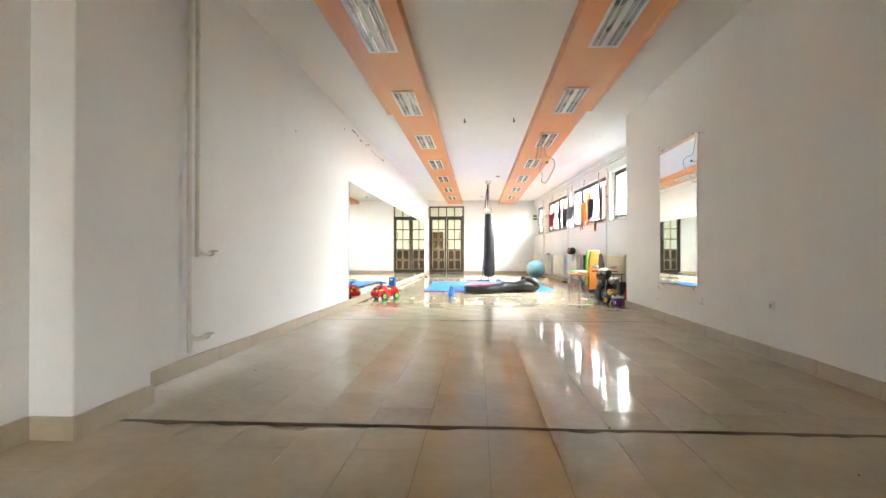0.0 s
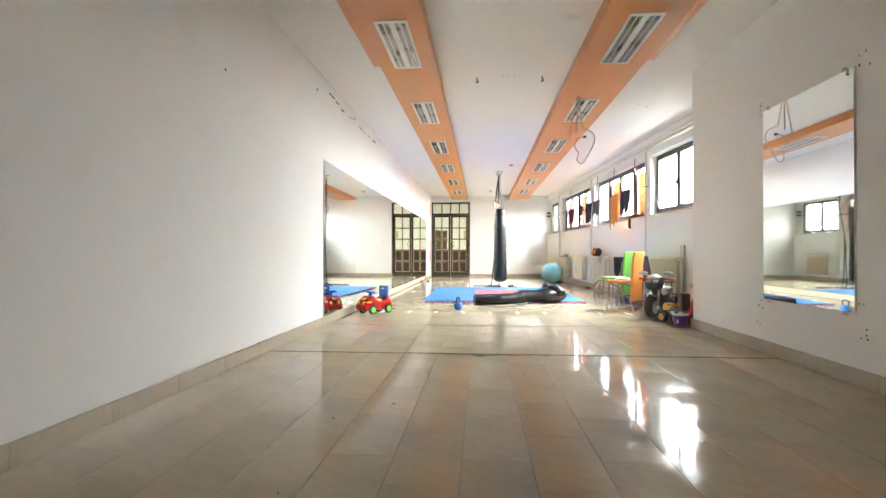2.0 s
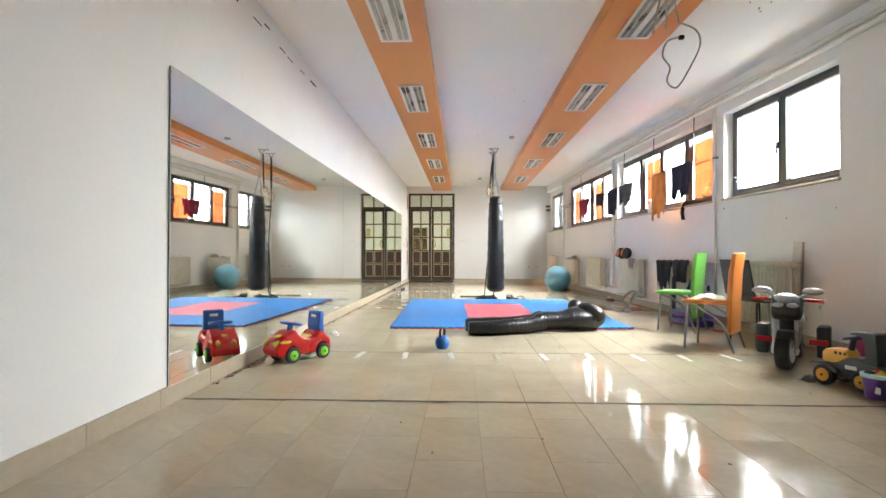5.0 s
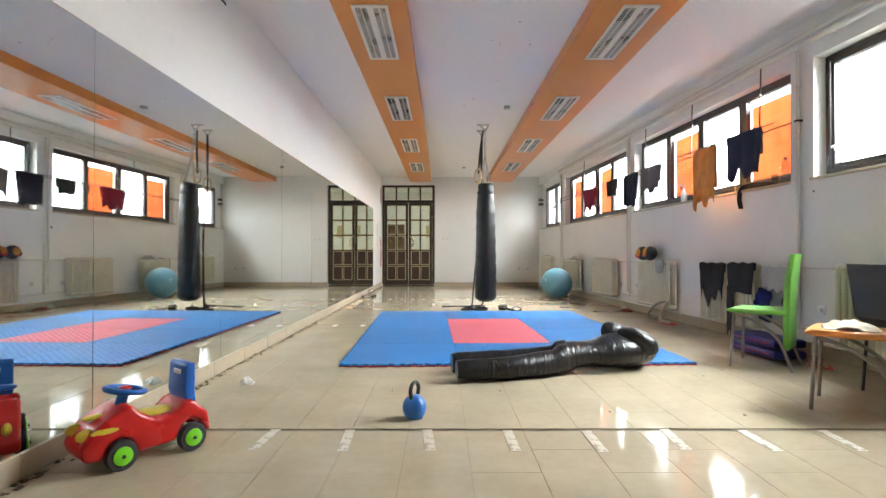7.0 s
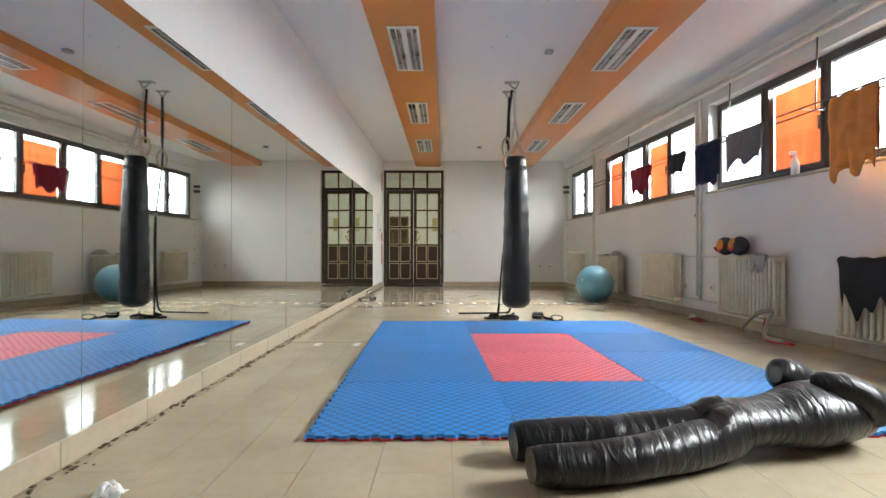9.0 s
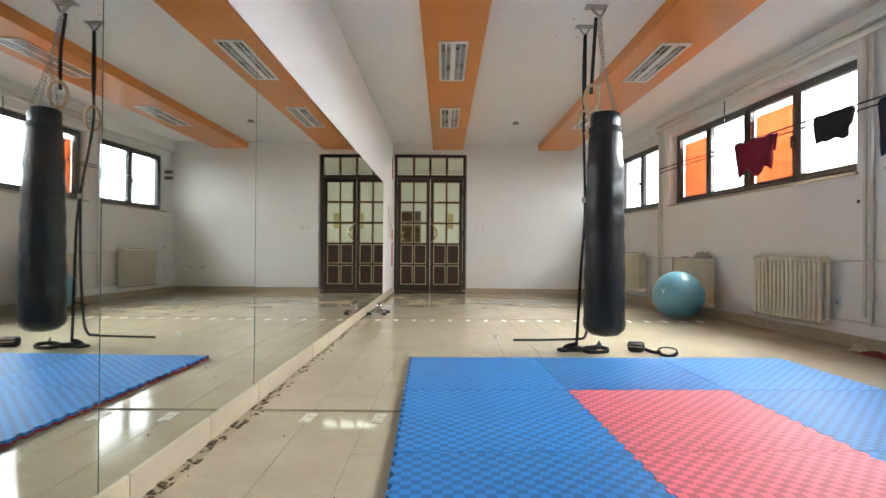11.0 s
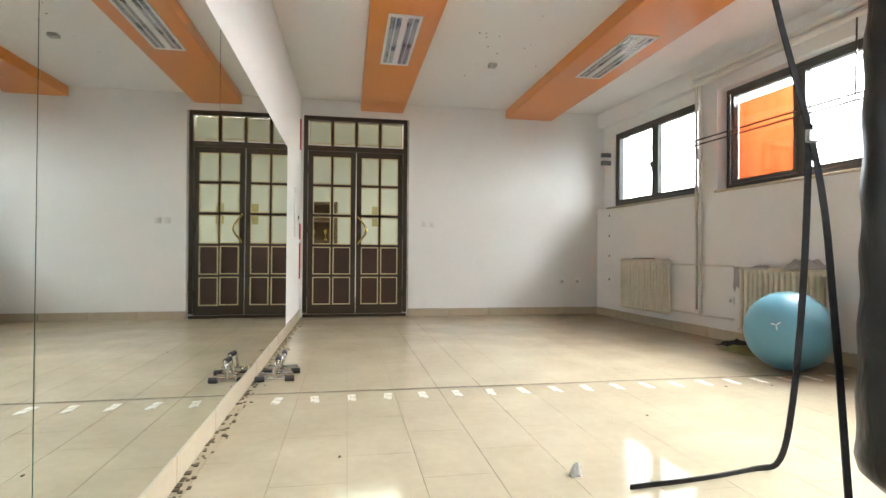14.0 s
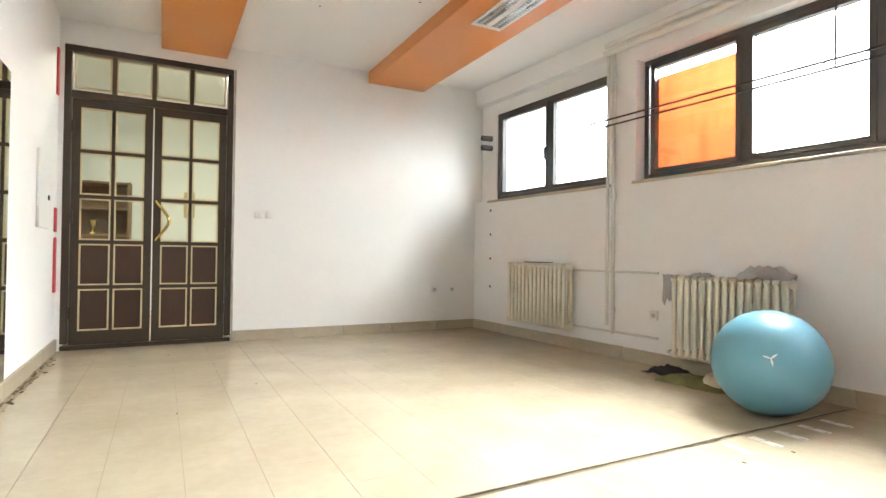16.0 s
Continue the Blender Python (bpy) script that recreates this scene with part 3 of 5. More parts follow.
struct("wall_hall_right", span((1.4, END + 0.2, 0), (1.6, 27.4, CEIL)), M_WALL, "pale side wall of the hall", "wall")
struct("ceiling_hall", span((-3.2, END + 0.2, CEIL), (1.6, 27.6, CEIL + 0.2)), M_CEIL, "white ceiling of the hall", "ceiling")
cab = thing("display_cabinet", "dark brown glass-fronted cabinet holding small trophies", "cabinet", pose(-2.0, 26.6, 0))
for c, s in (((-0.58, 0, 0.95), (0.04, 0.4, 1.9)), ((0.58, 0, 0.95), (0.04, 0.4, 1.9)), ((0, 0.19, 0.95), (1.12, 0.02, 1.9))):
    part("side_panel", B(c, s, 0.003, 1), M_RUST, cab, smooth=False)
for z in (0.05, 0.7, 1.15, 1.52, 1.88):
    part("shelf", B((0, -0.01, z), (1.12, 0.36, 0.03), 0.003, 1), M_RUST, cab, smooth=False)
for x in (-0.42, -0.2, -0.12, 0.15, 0.38):
    thing("trophy", "small gilded trophy on the cabinet shelf", "trophy", pose(-2.0 + x, 26.5, 1.535 if x < 0 else 1.165), "trophies", "", lathe([(0.04, 0), (0.04, 0.03), (0.012, 0.05), (0.012, 0.1), (0.04, 0.14), (0.045, 0.2)], 10), M_BRASS)
for x, c in ((-0.62, 0), (0.05, 1)):
    nb = B((0, 0, 0), (0.16, 0.01, 0.42), 0.002, 1)
    for k in range(5):
        box(nb, (0, -0.007, -0.15 + 0.075 * k), (0.1 - 0.02 * (k % 2), 0.004, 0.03))
    thing("notice", "framed pale notice with ochre bars on the hall wall", "notice", pose(x, 27.39, 1.7), "", "", nb, mat("ochre_print", (0.5, 0.42, 0.2), 0.6, var=0.3, scale=20), False)

# ---------------------------------------------------------------- mirrors
seams = [9.56, 11.17, 12.70, 14.28, 15.62, 17.20, 18.83, 20.38, 21.94]
for a, b in zip(seams, seams[1:]):
    mir = thing("wall_mirror", "large frameless mirror panel standing on the skirting", "mirror", Matrix.Translation((LEFT, (a + b) / 2, 1.08)) @ pose(0, 0, 0, 0, random.uniform(-0.12, 0.12), random.uniform(-0.08, 0.08)), "mirror panels along the wall")
    part("glass", B((0.012, 0, 0), (0.004, b - a - 0.004, 1.94)), M_MIRROR, mir, smooth=False)
    part("backing", B((0.005, 0, 0), (0.009, b - a - 0.003, 1.942)), M_EDGE, mir, smooth=False)
sm = thing("passage_mirror", "tall frameless mirror screwed to the passage wall", "mirror", pose(RIGHT, 7.51, 1.34))
part("glass", B((-0.012, 0, 0), (0.004, 1.19, 1.70)), M_MIRROR, sm, smooth=False)
part("backing", B((-0.006, 0, 0), (0.009, 1.194, 1.704)), M_WPLAST, sm, smooth=False)
for dy in (-0.5, 0.5):
    for dz in (-0.86, 0.86):
        part("clip", B((-0.012, dy, dz), (0.02, 0.04, 0.03), 0.004, 1), M_STEEL, sm)

# ---------------------------------------------------------------- ceiling lights
def light_fixture(x, y, first=None, z=2.964):
    if first:
        return copy_thing(first, pose(x, y, z))
    root = thing("ceiling_light", "recessed twin-tube light with a white louvre, switched off", "lamp", pose(x, y, z), "ceiling lights in the orange strips")
    W, L = 0.30, 1.22
    fb = bmesh.new()
    for c, s in (((0, L / 2 - 0.02, -0.004), (W, 0.04, 0.012)), ((0, -L / 2 + 0.02, -0.004), (W, 0.04, 0.012)), ((W / 2 - 0.012, 0, -0.004), (0.024, L - 0.08, 0.012)), ((-W / 2 + 0.012, 0, -0.004), (0.024, L - 0.08, 0.012)), ((0, 0, -0.004), (0.05, L - 0.08, 0.010))):
        box(fb, c, s)
    part("frame", fb, M_WPLAST, root, smooth=False)
    part("reflector", B((0, 0, -0.0015), (W - 0.05, L - 0.08, 0.002)), mat("louvre_shadow", (0.48, 0.47, 0.49), 0.3, metal=0.8), root, smooth=False)
    for sx in (-0.075, 0.075):
        part("tube", tube([(sx, -L / 2 + 0.05, -0.005), (sx, L / 2 - 0.05, -0.005)], 0.006, 8), M_WPLAST, root)
        lb = bmesh.new()
        for k in range(30):
            yy = -L / 2 + 0.06 + k * (L - 0.12) / 29
            box(lb, (sx, yy, -0.0065), (0.094, 0.006, 0.009))
        for e in (-0.03, 0.03):
            box(lb, (sx + e, 0, -0.006), (0.004, L - 0.1, 0.008))
        part("louvre", lb, M_CHROME, root, smooth=False)
    return root


first = None
for y in (0.63, 3.20, 5.77, 8.34, 10.91, 13.48, 16.05, 18.62, 21.13):
    for x in (-0.725, 1.515):
        f = light_fixture(x, y, first)
        first = first or f

# ---------------------------------------------------------------- pipes and radiators
bpipe = lambda nm, lab, pts, r, mt, m=None: thing(nm, lab, "pipe", m, "", "", tube(pts, r, 10), mt)
for k, (z, x) in enumerate(((2.855, -0.075), (2.935, -0.06))):
    bpipe("heating_pipe", "white painted heating pipe along the top of the wall", [(x, U(9.8), z), (x, U(21.5), z)], 0.028, M_WPIPE, WALL)
for y in (13.55, 17.42, 21.42):
    for d in (0, 0.07):
        if d and y < 14:
            continue
        bpipe("riser_pipe", "white painted vertical heating pipe", smooth_path([(-0.035, U(y + d), 0.22 + d), (-0.035, U(y + d), 1.5), (-0.035, U(y + d), 2.78), (-0.055, U(y + d), 2.86)], 3), 0.016, M_WPIPE, WALL)
    for z, ya, yb in ((0.80, y - 0.5, y + 0.55), (0.24, y - 0.5, y + 0.55)):
        bpipe("branch_pipe", "thin white pipe feeding the radiators", [(-0.04, U(ya), z), (-0.03, U(yb), z)], 0.011, M_WPIPE, WALL)
    for z in (0.45, 1.5, 2.5):
        thing("pipe_clamp", "small white clamp on the riser pipe", "clamp", WALL, "", "", lathe([(0.022, z - 0.012), (0.026, z), (0.022, z + 0.012)], 10, Matrix.Translation((-0.035, U(y), 0))), M_WPIPE)


def radiator(y0, y1, z0=0.15, z1=0.83):
    u0, u1 = U(y0), U(y1)
    n = max(8, round((u1 - u0) / 0.062))
    root = thing("radiator", "cream cast-iron column radiator under the window", "radiator", WALL, "radiators on the window wall")
    for k in range(n):
        u = u0 + (k + 0.5) * (u1 - u0) / n
        b = bmesh.new()
        for x in (-0.175, -0.085):
            tube([(x, u, z0 + 0.03), (x, u, z1 - 0.03)], 0.019, 8, b)
        for z in (z0 + 0.035, z1 - 0.035):
            lathe([(0.010, -0.032), (0.034, -0.022), (0.034, 0.022), (0.010, 0.032)], 10, Matrix.Translation((-0.13, u, z)) @ Matrix.Rotation(radians(90), 4, "X") @ Matrix.Diagonal((1.9, 1, 1, 1)), b)
        part("section", b, M_RAD, root)
    for z in (z0 + 0.035, z1 - 0.035):
        part("valve", tube([(-0.13, u1, z), (-0.13, u1 + 0.05, z), (-0.06, u1 + 0.07, z)], 0.014, 8), M_STEEL, root, "steel radiator valve")
    br = bmesh.new()
    for u in (u0 + 0.15, u1 - 0.15):
        box(br, (-0.05, u, z0 + 0.06), (0.12, 0.03, 0.03))
    part("bracket", br, M_RAD, root)
    return root


for a, b, z0, z1 in ((21.88, 22.82, 0.19, 0.87), (19.80, 20.70, 0.13, 0.80), (17.82, 18.84, 0.17, 0.84), (15.77, 16.77, 0.16, 0.83), (13.99, 15.01, 0.15, 0.82), (11.87, 12.95, 0.15, 0.84)):
    radiator(a, b, z0, z1)

for k, (y, pts) in enumerate(((4.70, [(-0, 0.04, 3.1), (0, 0.04, 1.05), (0, 0.06, 0.9), (0, 0.14, 0.87), (0, 0.22, 0.87)]), (4.63, [(0, 0, 3.1), (0, 0, 0.4), (0, 0.03, 0.27), (0, 0.12, 0.235), (0, 0.24, 0.235)]))):
    w = thing("wall_pipe", "cream painted pipe down the wall ending in a tap", "pipe", pose(LEFT + 0.035, y, 0))
    part("pipe", tube(smooth_path(pts, 5), 0.016, 10), M_PIPE, w)
    ez = pts[-1][2]
    vb = lathe([(0.012, 0), (0.022, 0.005), (0.022, 0.035), (0.014, 0.04), (0.014, 0.07)], 10, Matrix.Translation((0, pts[-1][1], ez)) @ Matrix.Rotation(radians(-90), 4, "X"))
    box(vb, (0.025, pts[-1][1] + 0.03, ez + 0.02), (0.05, 0.014, 0.012))
    part("tap", vb, M_STEEL, w, "dull metal tap")
    for z in (1.6, 2.5):
        part("clamp", lathe([(0.02, z - 0.01), (0.023, z), (0.02, z + 0.01)], 8, Matrix.Translation((0, pts[0][1], 0))), M_PIPE, w)

# ---------------------------------------------------------------- sockets and switches
def socket(m, kind="socket"):
    root = thing("power_socket" if kind == "socket" else "light_switch", "white flush %s on the wall" % ("power socket" if kind == "socket" else "light switch"), kind)
    part("plate", B((0, 0, 0), (0.012, 0.082, 0.082), 0.004, 2), M_WPLAST, root)
    if kind == "socket":
        part("well", lathe([(0.021, 0), (0.021, 0.003), (0.016, 0.003)], 16, pose(-0.006, 0, 0, 0, -90, 0)), mat("socket_grey", (0.42, 0.41, 0.39), 0.4), root)
    else:
        part("rocker", B((-0.008, 0, 0), (0.008, 0.05, 0.055), 0.003, 1), M_WPLAST, root)
    root.matrix_world = m
    return root


for y, z in ((17.83, 0.40), (17.2, 0.41), (20.99, 0.43), (11.7, 0.40), (13.3, 0.42)):
    socket(WALL @ pose(-0.006, U(y), z))
for x in (2.05, 2.30):
    socket(pose(x, END - 0.006, 0.5, 0, 0, 90))
for x in (-0.09, 0.03):
    socket(pose(x, END - 0.006, 1.345, 0, 0, 90), "switch")
socket(pose(RIGHT - 0.006, 5.44, 0.44))
hb = bmesh.new()
for y, z in ((13.79, 0.45),):
    lathe([(0.045, 0), (0.04, 0.004)], 12, WALL @ pose(-0.001, U(y), z, 0, -90, 0), hb)
thing("open_junction_box", "open dark junction hole in the wall", "hole", None, "", "", hb, M_HOLE)
pan = thing("fuse_panel", "flat grey-white electric panel on the wall by the door", "panel", pose(LEFT, 23.05, 1.42))
part("cover", B((0.012, 0, 0), (0.024, 0.42, 0.62), 0.006, 1), M_WPLAST, pan)
part("latch", B((0.028, 0.15, -0.05), (0.012, 0.04, 0.04), 0.003, 1), M_BLACK, pan)
for z0, z1 in ((2.35, 2.78), (0.55, 1.05), (1.1, 1.32)):
    thing("red_strip", "peeling red plastic strip beside the door", "strip", None, "red strips by the door", "", span((LEFT, 23.62, z0), (LEFT + 0.018, 23.68, z1), 0.004), M_RED)

# dowel holes and chips: small dark marks, set in the surface
def marks(name, label, spots, m=None, material=M_HOLE):
    b = bmesh.new()
    for (x, y, z), n, r in spots:
        q = Vector(n).to_track_quat("Z", "Y").to_matrix().to_4x4()
        lathe([(r, 0), (r * 0.6, 0.003)], 7, Matrix.Translation((x, y, z)) @ q, b)
    return thing(name, label, "marks", m, "", "stuff", b, material)


marks("dowel_holes", "small dark dowel holes round the passage mirror", [((RIGHT - 0.001, 7.51 + sy * (0.62 + random.uniform(0, 0.12)), z + random.uniform(-0.06, 0.06)), (-1, 0, 0), random.uniform(0.006, 0.011)) for sy in (-1, 1) for z in (0.3, 0.38, 0.5, 2.22, 2.28) for _ in range(2)])
marks("ceiling_marks", "scattered screw holes in the ceiling plaster", [((random.uniform(-0.3, 1.0), random.uniform(20.6, 22.6), CEIL - 0.001), (0, 0, -1), random.uniform(0.006, 0.012)) for _ in range(12)] + [((random.uniform(0.1, 0.8), random.uniform(13.5, 18.9), CEIL - 0.001), (0, 0, -1), random.uniform(0.006, 0.01)) for _ in range(14)] + [((0.35 + 0.07 * k, 9.7, CEIL - 0.001), (0, 0, -1), 0.008) for k in range(4)] + [((2.5 + random.uniform(-.1, .1), 11.2 + random.uniform(-.1, .1), CEIL - 0.001), (0, 0, -1), 0.01) for k in range(5)])
marks("wall_marks", "chips and nail holes in the window wall", [((-0.001, U(y), z), (-1, 0, 0), r) for y, z, r in ((10.9, 2.35, 0.02), (10.85, 2.05, 0.012), (10.8, 1.75, 0.01), (11.2, 2.9, 0.012), (13.4, 1.5, 0.012), (17.6, 1.35, 0.02), (10.9, 0.5, 0.01), (12.2, 1.3, 0.008), (11.5, 1.35, 0.008), (23.4, 1.2, 0.018), (23.4, 0.9, 0.018), (23.4, 0.55, 0.018), (23.4, 1.5, 0.018))], WALL)
marks("entry_wall_marks", "chips in the passage wall paint", [((LEFT + 0.001, y, z), (1, 0, 0), r) for y, z, r in ((3.96, 1.1, 0.02), (4.1, 0.3, 0.012), (7.0, 2.3, 0.012), (9.3, 2.85, 0.02), (3.9, 0.42, 0.01))])
cr = bmesh.new()
for k in range(9):
    y = 9.9 + k * 0.34 + random.uniform(-0.1, 0.1)
    box(cr, (LEFT + 0.0015, y, 2.93 + random.uniform(-0.03, 0.05)), (0.003, random.uniform(0.08, 0.26), random.uniform(0.008, 0.022)), None)
thing("flaking_paint", "dark flaking streaks high on the wall", "marks", None, "", "stuff", cr, M_HOLE)

# ---------------------------------------------------------------- floor joints and tape
def broken_joint(y, x0, x1, w):
    b = bmesh.new()
    n = int((x1 - x0) / 0.07)
    prev = None
    for k in range(n + 1):
        x = x0 + (x1 - x0) * k / n
        o = 0.012 * noise.noise(Vector((x * 2.1, y, 0)))
        h = w * (0.25 + 1.3 * abs(noise.noise(Vector((x * 7, y, 3)))))
        if abs(y - 7.82) < 0.1:
            h += 0.10 * math.exp(-((x - 0.1) / 0.22) ** 2) * (0.7 + 0.5 * noise.noise(Vector((x * 14, 0, 1))))
        a, c = bm_v(b, x, y + o + w * 0.35), bm_v(b, x, y + o - h)
        if prev:
            b.faces.new((prev[0], a, c, prev[1]))
        prev = (a, c)
    thing("floor_joint", "broken dark expansion joint across the tiles", "joint", None, "broken joints in the floor", "", b, M_CRACK, False)


def bm_v(b, x, y):
    return b.verts.new((x, y, 0.0022 + random.uniform(0, 0.0008)))


for y, w in ((3.56, 0.05), (7.82, 0.06), (9.70, 0.036), (11.34, 0.018), (15.53, 0.016), (19.50, 0.016)):
    broken_joint(y, LEFT + 0.03 if y > 4 else -1.6, (RIGHT if y < 9.7 else 3.3 - 0.062 * (y - 11.7)) - 0.03, w)


def floor_tape(x, y, l, w, skew):
    thing("floor_tape", "strip of clear tape stuck on the floor tiles", "tape", pose(x, y, 0.0028, 0, 0, skew), "tape strips on the floor", "", B((0, 0, 0), (w, l, 0.001)), M_TAPE, False)


for k in range(10):
    floor_tape(-1.42 + 0.41 * k, 11.18 + random.uniform(-0.02, 0.02), 0.30, 0.05, random.uniform(-5, 5))
for k in range(19):
    floor_tape(-1.62 + 0.224 * k, 19.32 + 0.003 * k, 0.16, 0.05, random.uniform(-6, 6))
for k in range(2):
    floor_tape(-1.5 + 0.36 * k, 15.4, 0.16, 0.06, -4)
rb = bmesh.new()
for k in range(620):
    y = random.uniform(10, 23.4)
    x = LEFT + 0.03 + abs(random.gauss(0, 0.03))
    s = random.uniform(0.004, 0.020)
    box(rb, (x, y, 0.003 + s * 0.1), (s, s * random.uniform(0.6, 2.2), s * 0.25), None)
for k in range(70):
    s = random.uniform(0.004, 0.012)
    box(rb, (random.uniform(-1.6, 2.4), random.uniform(2, 23.3), 0.003), (s, s * 1.6, 0.003), None)
thing("floor_debris", "crumbs of mortar and dirt on the floor", "debris", None, "", "stuff", rb, M_CRACK, False)

# ---------------------------------------------------------------- mats
def puzzle_mat(i, j, colour, material):
    """One interlocking foam tile with toothed rim and a red underside."""
    t = 0.011
    n = 20
    b = bmesh.new()
    pts = []
    dirs = (((0, 0), (1, 0), (0, -1)), ((1, 0), (0, 1), (1, 0)), ((1, 1), (-1, 0), (0, 1)), ((0, 1), (0, -1), (-1, 0)))
    for (ox, oy), (dx, dy), (nx, ny) in dirs:
        outer = (j == 0 and ny < 0) or (j == 3 and ny > 0) or (i == 0 and nx < 0) or (i == 2 and nx > 0)
        amp, inset = (0.016, 0.018) if outer else (0.014, 0.0085)
        for k in range(n):
            up = (amp if k % 2 else 0) - inset
            for f in (0.12, 0.88) if outer else (0.06, 0.94):
                wide = 0.004 * (1 if k % 2 else -1) * (1 if f > 0.5 else -1) if outer else 0
                q = (k + f) / n + wide
                pts.append((ox + dx * q + nx * up, oy + dy * q + ny * up))

    def slab(z0, z1, grow):
        bb = bmesh.new()
        lo = [bb.verts.new(((x - 0.5) * 0.985, y - 0.5, z0)) for x, y in pts]
        hi = [bb.verts.new(((x - 0.5) * 0.985 * grow, (y - 0.5) * grow, z1)) for x, y in pts]
        bb.faces.new(lo[::-1])
        bb.faces.new(hi)
        for a in range(len(pts)):
            c = (a + 1) % len(pts)
            bb.faces.new((lo[a], lo[c], hi[c], hi[a]))
        return bb
    b.free()
    root = thing("puzzle_mat", "%s interlocking foam floor mat with woven relief" % colour, "mat", pose(-0.957, 12.89, 0.003, 0, 0, 1.5) @ pose(0.482 + i * 0.985, 0.482 + j * 1.0, 0), "foam mats laid in a rectangle")
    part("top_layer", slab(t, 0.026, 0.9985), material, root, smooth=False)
    part("bottom_layer", slab(0.0, t, 1.0), M_MATRED, root, "red underside", smooth=False)


for i in range(3):
    for j in range(4):
        pink = i == 1 and j in (1, 2)
        puzzle_mat(i, j, "pink" if pink else "blue", M_MATPINK if pink else M_MATBLUE)

# ---------------------------------------------------------------- punch bag, straps and rings
BX, BY = 0.592, 17.33
bag = thing("punching_bag", "tall black vinyl punching bag hung on chains", "punching bag", pose(BX, BY, 0))
prof = []
for k in range(41):
    z = 0.15 + 1.91 * k / 40
    r = 0.182 - 0.036 * (k / 40) + 0.004 * math.sin(k * 1.3)
    if k == 0:
        r = 0.12
    elif k == 1:
        r = 0.172
    if k > 31:
        r -= 0.0028 * (k - 31) - 0.003 * (k % 2) * (k > 36)
    prof.append((r, z))
prof = [(0.05, 0.135)] + prof + [(0.11, 2.075)]
bb = lathe(prof, 40)
for v in bb.verts:
    a = math.atan2(v.co.y, v.co.x)
    f = 1 + 0.016 * noise.noise(Vector((math.cos(a) * 1.5, math.sin(a) * 1.5, v.co.z * 1.4))) + 0.012 * noise.noise(Vector((a * 3, v.co.z * 6, 2)))
    v.co.x *= f
    v.co.y *= f
part("body", bb, M_BAG, bag)
part("collar", lathe([(0.136, 1.90), (0.142, 1.905), (0.139, 1.945), (0.132, 1.95)], 32), M_WEB, bag, "black webbing band")
HOOK = (-0.03, 0.2, 3.09)


def chain(a, b, parent):
    a, b = Vector(a), Vector(b)
    n = int((b - a).length / 0.036)
    d = (b - a).normalized()
    side = d.orthogonal().normalized()
    bmx = bmesh.new()
    for k in range(n):
        c = a + (b - a) * ((k + 0.5) / n)
        s = side if k % 2 else d.cross(side)
        ring = [c + d * (0.024 * math.sin(t)) + s * (0.011 * math.cos(t)) for t in (2 * math.pi * q / 10 for q in range(10))]
        tube(ring, 0.0032, 5, bmx, closed=True)
    part("chain", bmx, M_STEEL, parent, "steel link chain")


for a in range(4):
    an = a * math.pi / 2 + 0.5
    chain((0.11 * math.cos(an), 0.11 * math.sin(an), 2.08), (-0.015, 0.05, 2.55), bag)
chain((-0.015, 0.05, 2.55), (HOOK[0] + 0.01, HOOK[1], 3.0), bag)
chain((0.0, 0.03, 2.45), (HOOK[0] + 0.04, HOOK[1], 3.0), bag)
part("ceiling_plate", B((HOOK[0], HOOK[1], 3.094), (0.2, 0.1, 0.012), 0.004, 1), M_STEEL, bag)
part("hook", tube(smooth_path([(-0.08, 0.2, 3.09), (-0.02, 0.2, 3.03), (0.02, 0.2, 3.02), (0.06, 0.2, 3.09)], 5), 0.01, 8), M_STEEL, bag)

SX, SY = 0.47, 17.95
strap = thing("gymnastic_rings", "pale wooden rings on long black webbing straps", "gym rings", pose(0, 0, 0))
part("ceiling_plate", B((SX + 0.1, SY, 3.094), (0.18, 0.08, 0.012), 0.004, 1), M_STEEL, strap)
part("shackle", tube(smooth_path([(SX + 0.04, SY, 3.09), (SX + 0.1, SY, 3.02), (SX + 0.16, SY, 3.09)], 5), 0.009, 8), M_STEEL, strap)


def band(pts, w, parent, name="strap", t=0.003, mt=None):
    """A flat web along points, turned slowly about its length."""
    P = smooth_path(pts, 6)
    b = bmesh.new()
    prev = None
    for k, p in enumerate(P):
        d = (P[min(k + 1, len(P) - 1)] - P[max(k - 1, 0)]).normalized()
        s = d.cross(Vector((0.2, 1, 0.15))).normalized()
        nn = s.cross(d) * t
        row = [b.verts.new(p + s * w / 2 + nn), b.verts.new(p - s * w / 2 + nn), b.verts.new(p - s * w / 2 - nn), b.verts.new(p + s * w / 2 - nn)]
        if prev:
            for q in range(4):
                b.faces.new((prev[q], prev[(q + 1) % 4], row[(q + 1) % 4], row[q]))
        prev = row
    return part(name, b, mt or M_WEB, parent)


band([(0.57, 17.95, 3.02), (0.555, 17.94, 2.6), (0.56, 17.93, 2.26)], 0.022, strap)
band([(0.58, 17.95, 3.02), (0.575, 17.94, 2.5), (0.56, 17.93, 2.1), (0.5, 17.64, 1.25), (0.43, 17.5, 0.7), (0.365, 17.38, 0.04)], 0.024, strap)
band([(HOOK[0] + BX, HOOK[1] + BY, 3.0), (BX - 0.09, BY + 0.06, 2.6), (BX - 0.12, BY + 0.02, 2.25)], 0.03, strap)
band([(0.51, 17.68, 1.4), (0.55, 17.75, 0.8), (0.585, 17.84, 0.3), (0.58, 17.9, 0.05), (0.48, 17.92, 0.01), (0.2, 17.87, 0.008), (-0.13, 17.84, 0.008)], 0.025, strap)
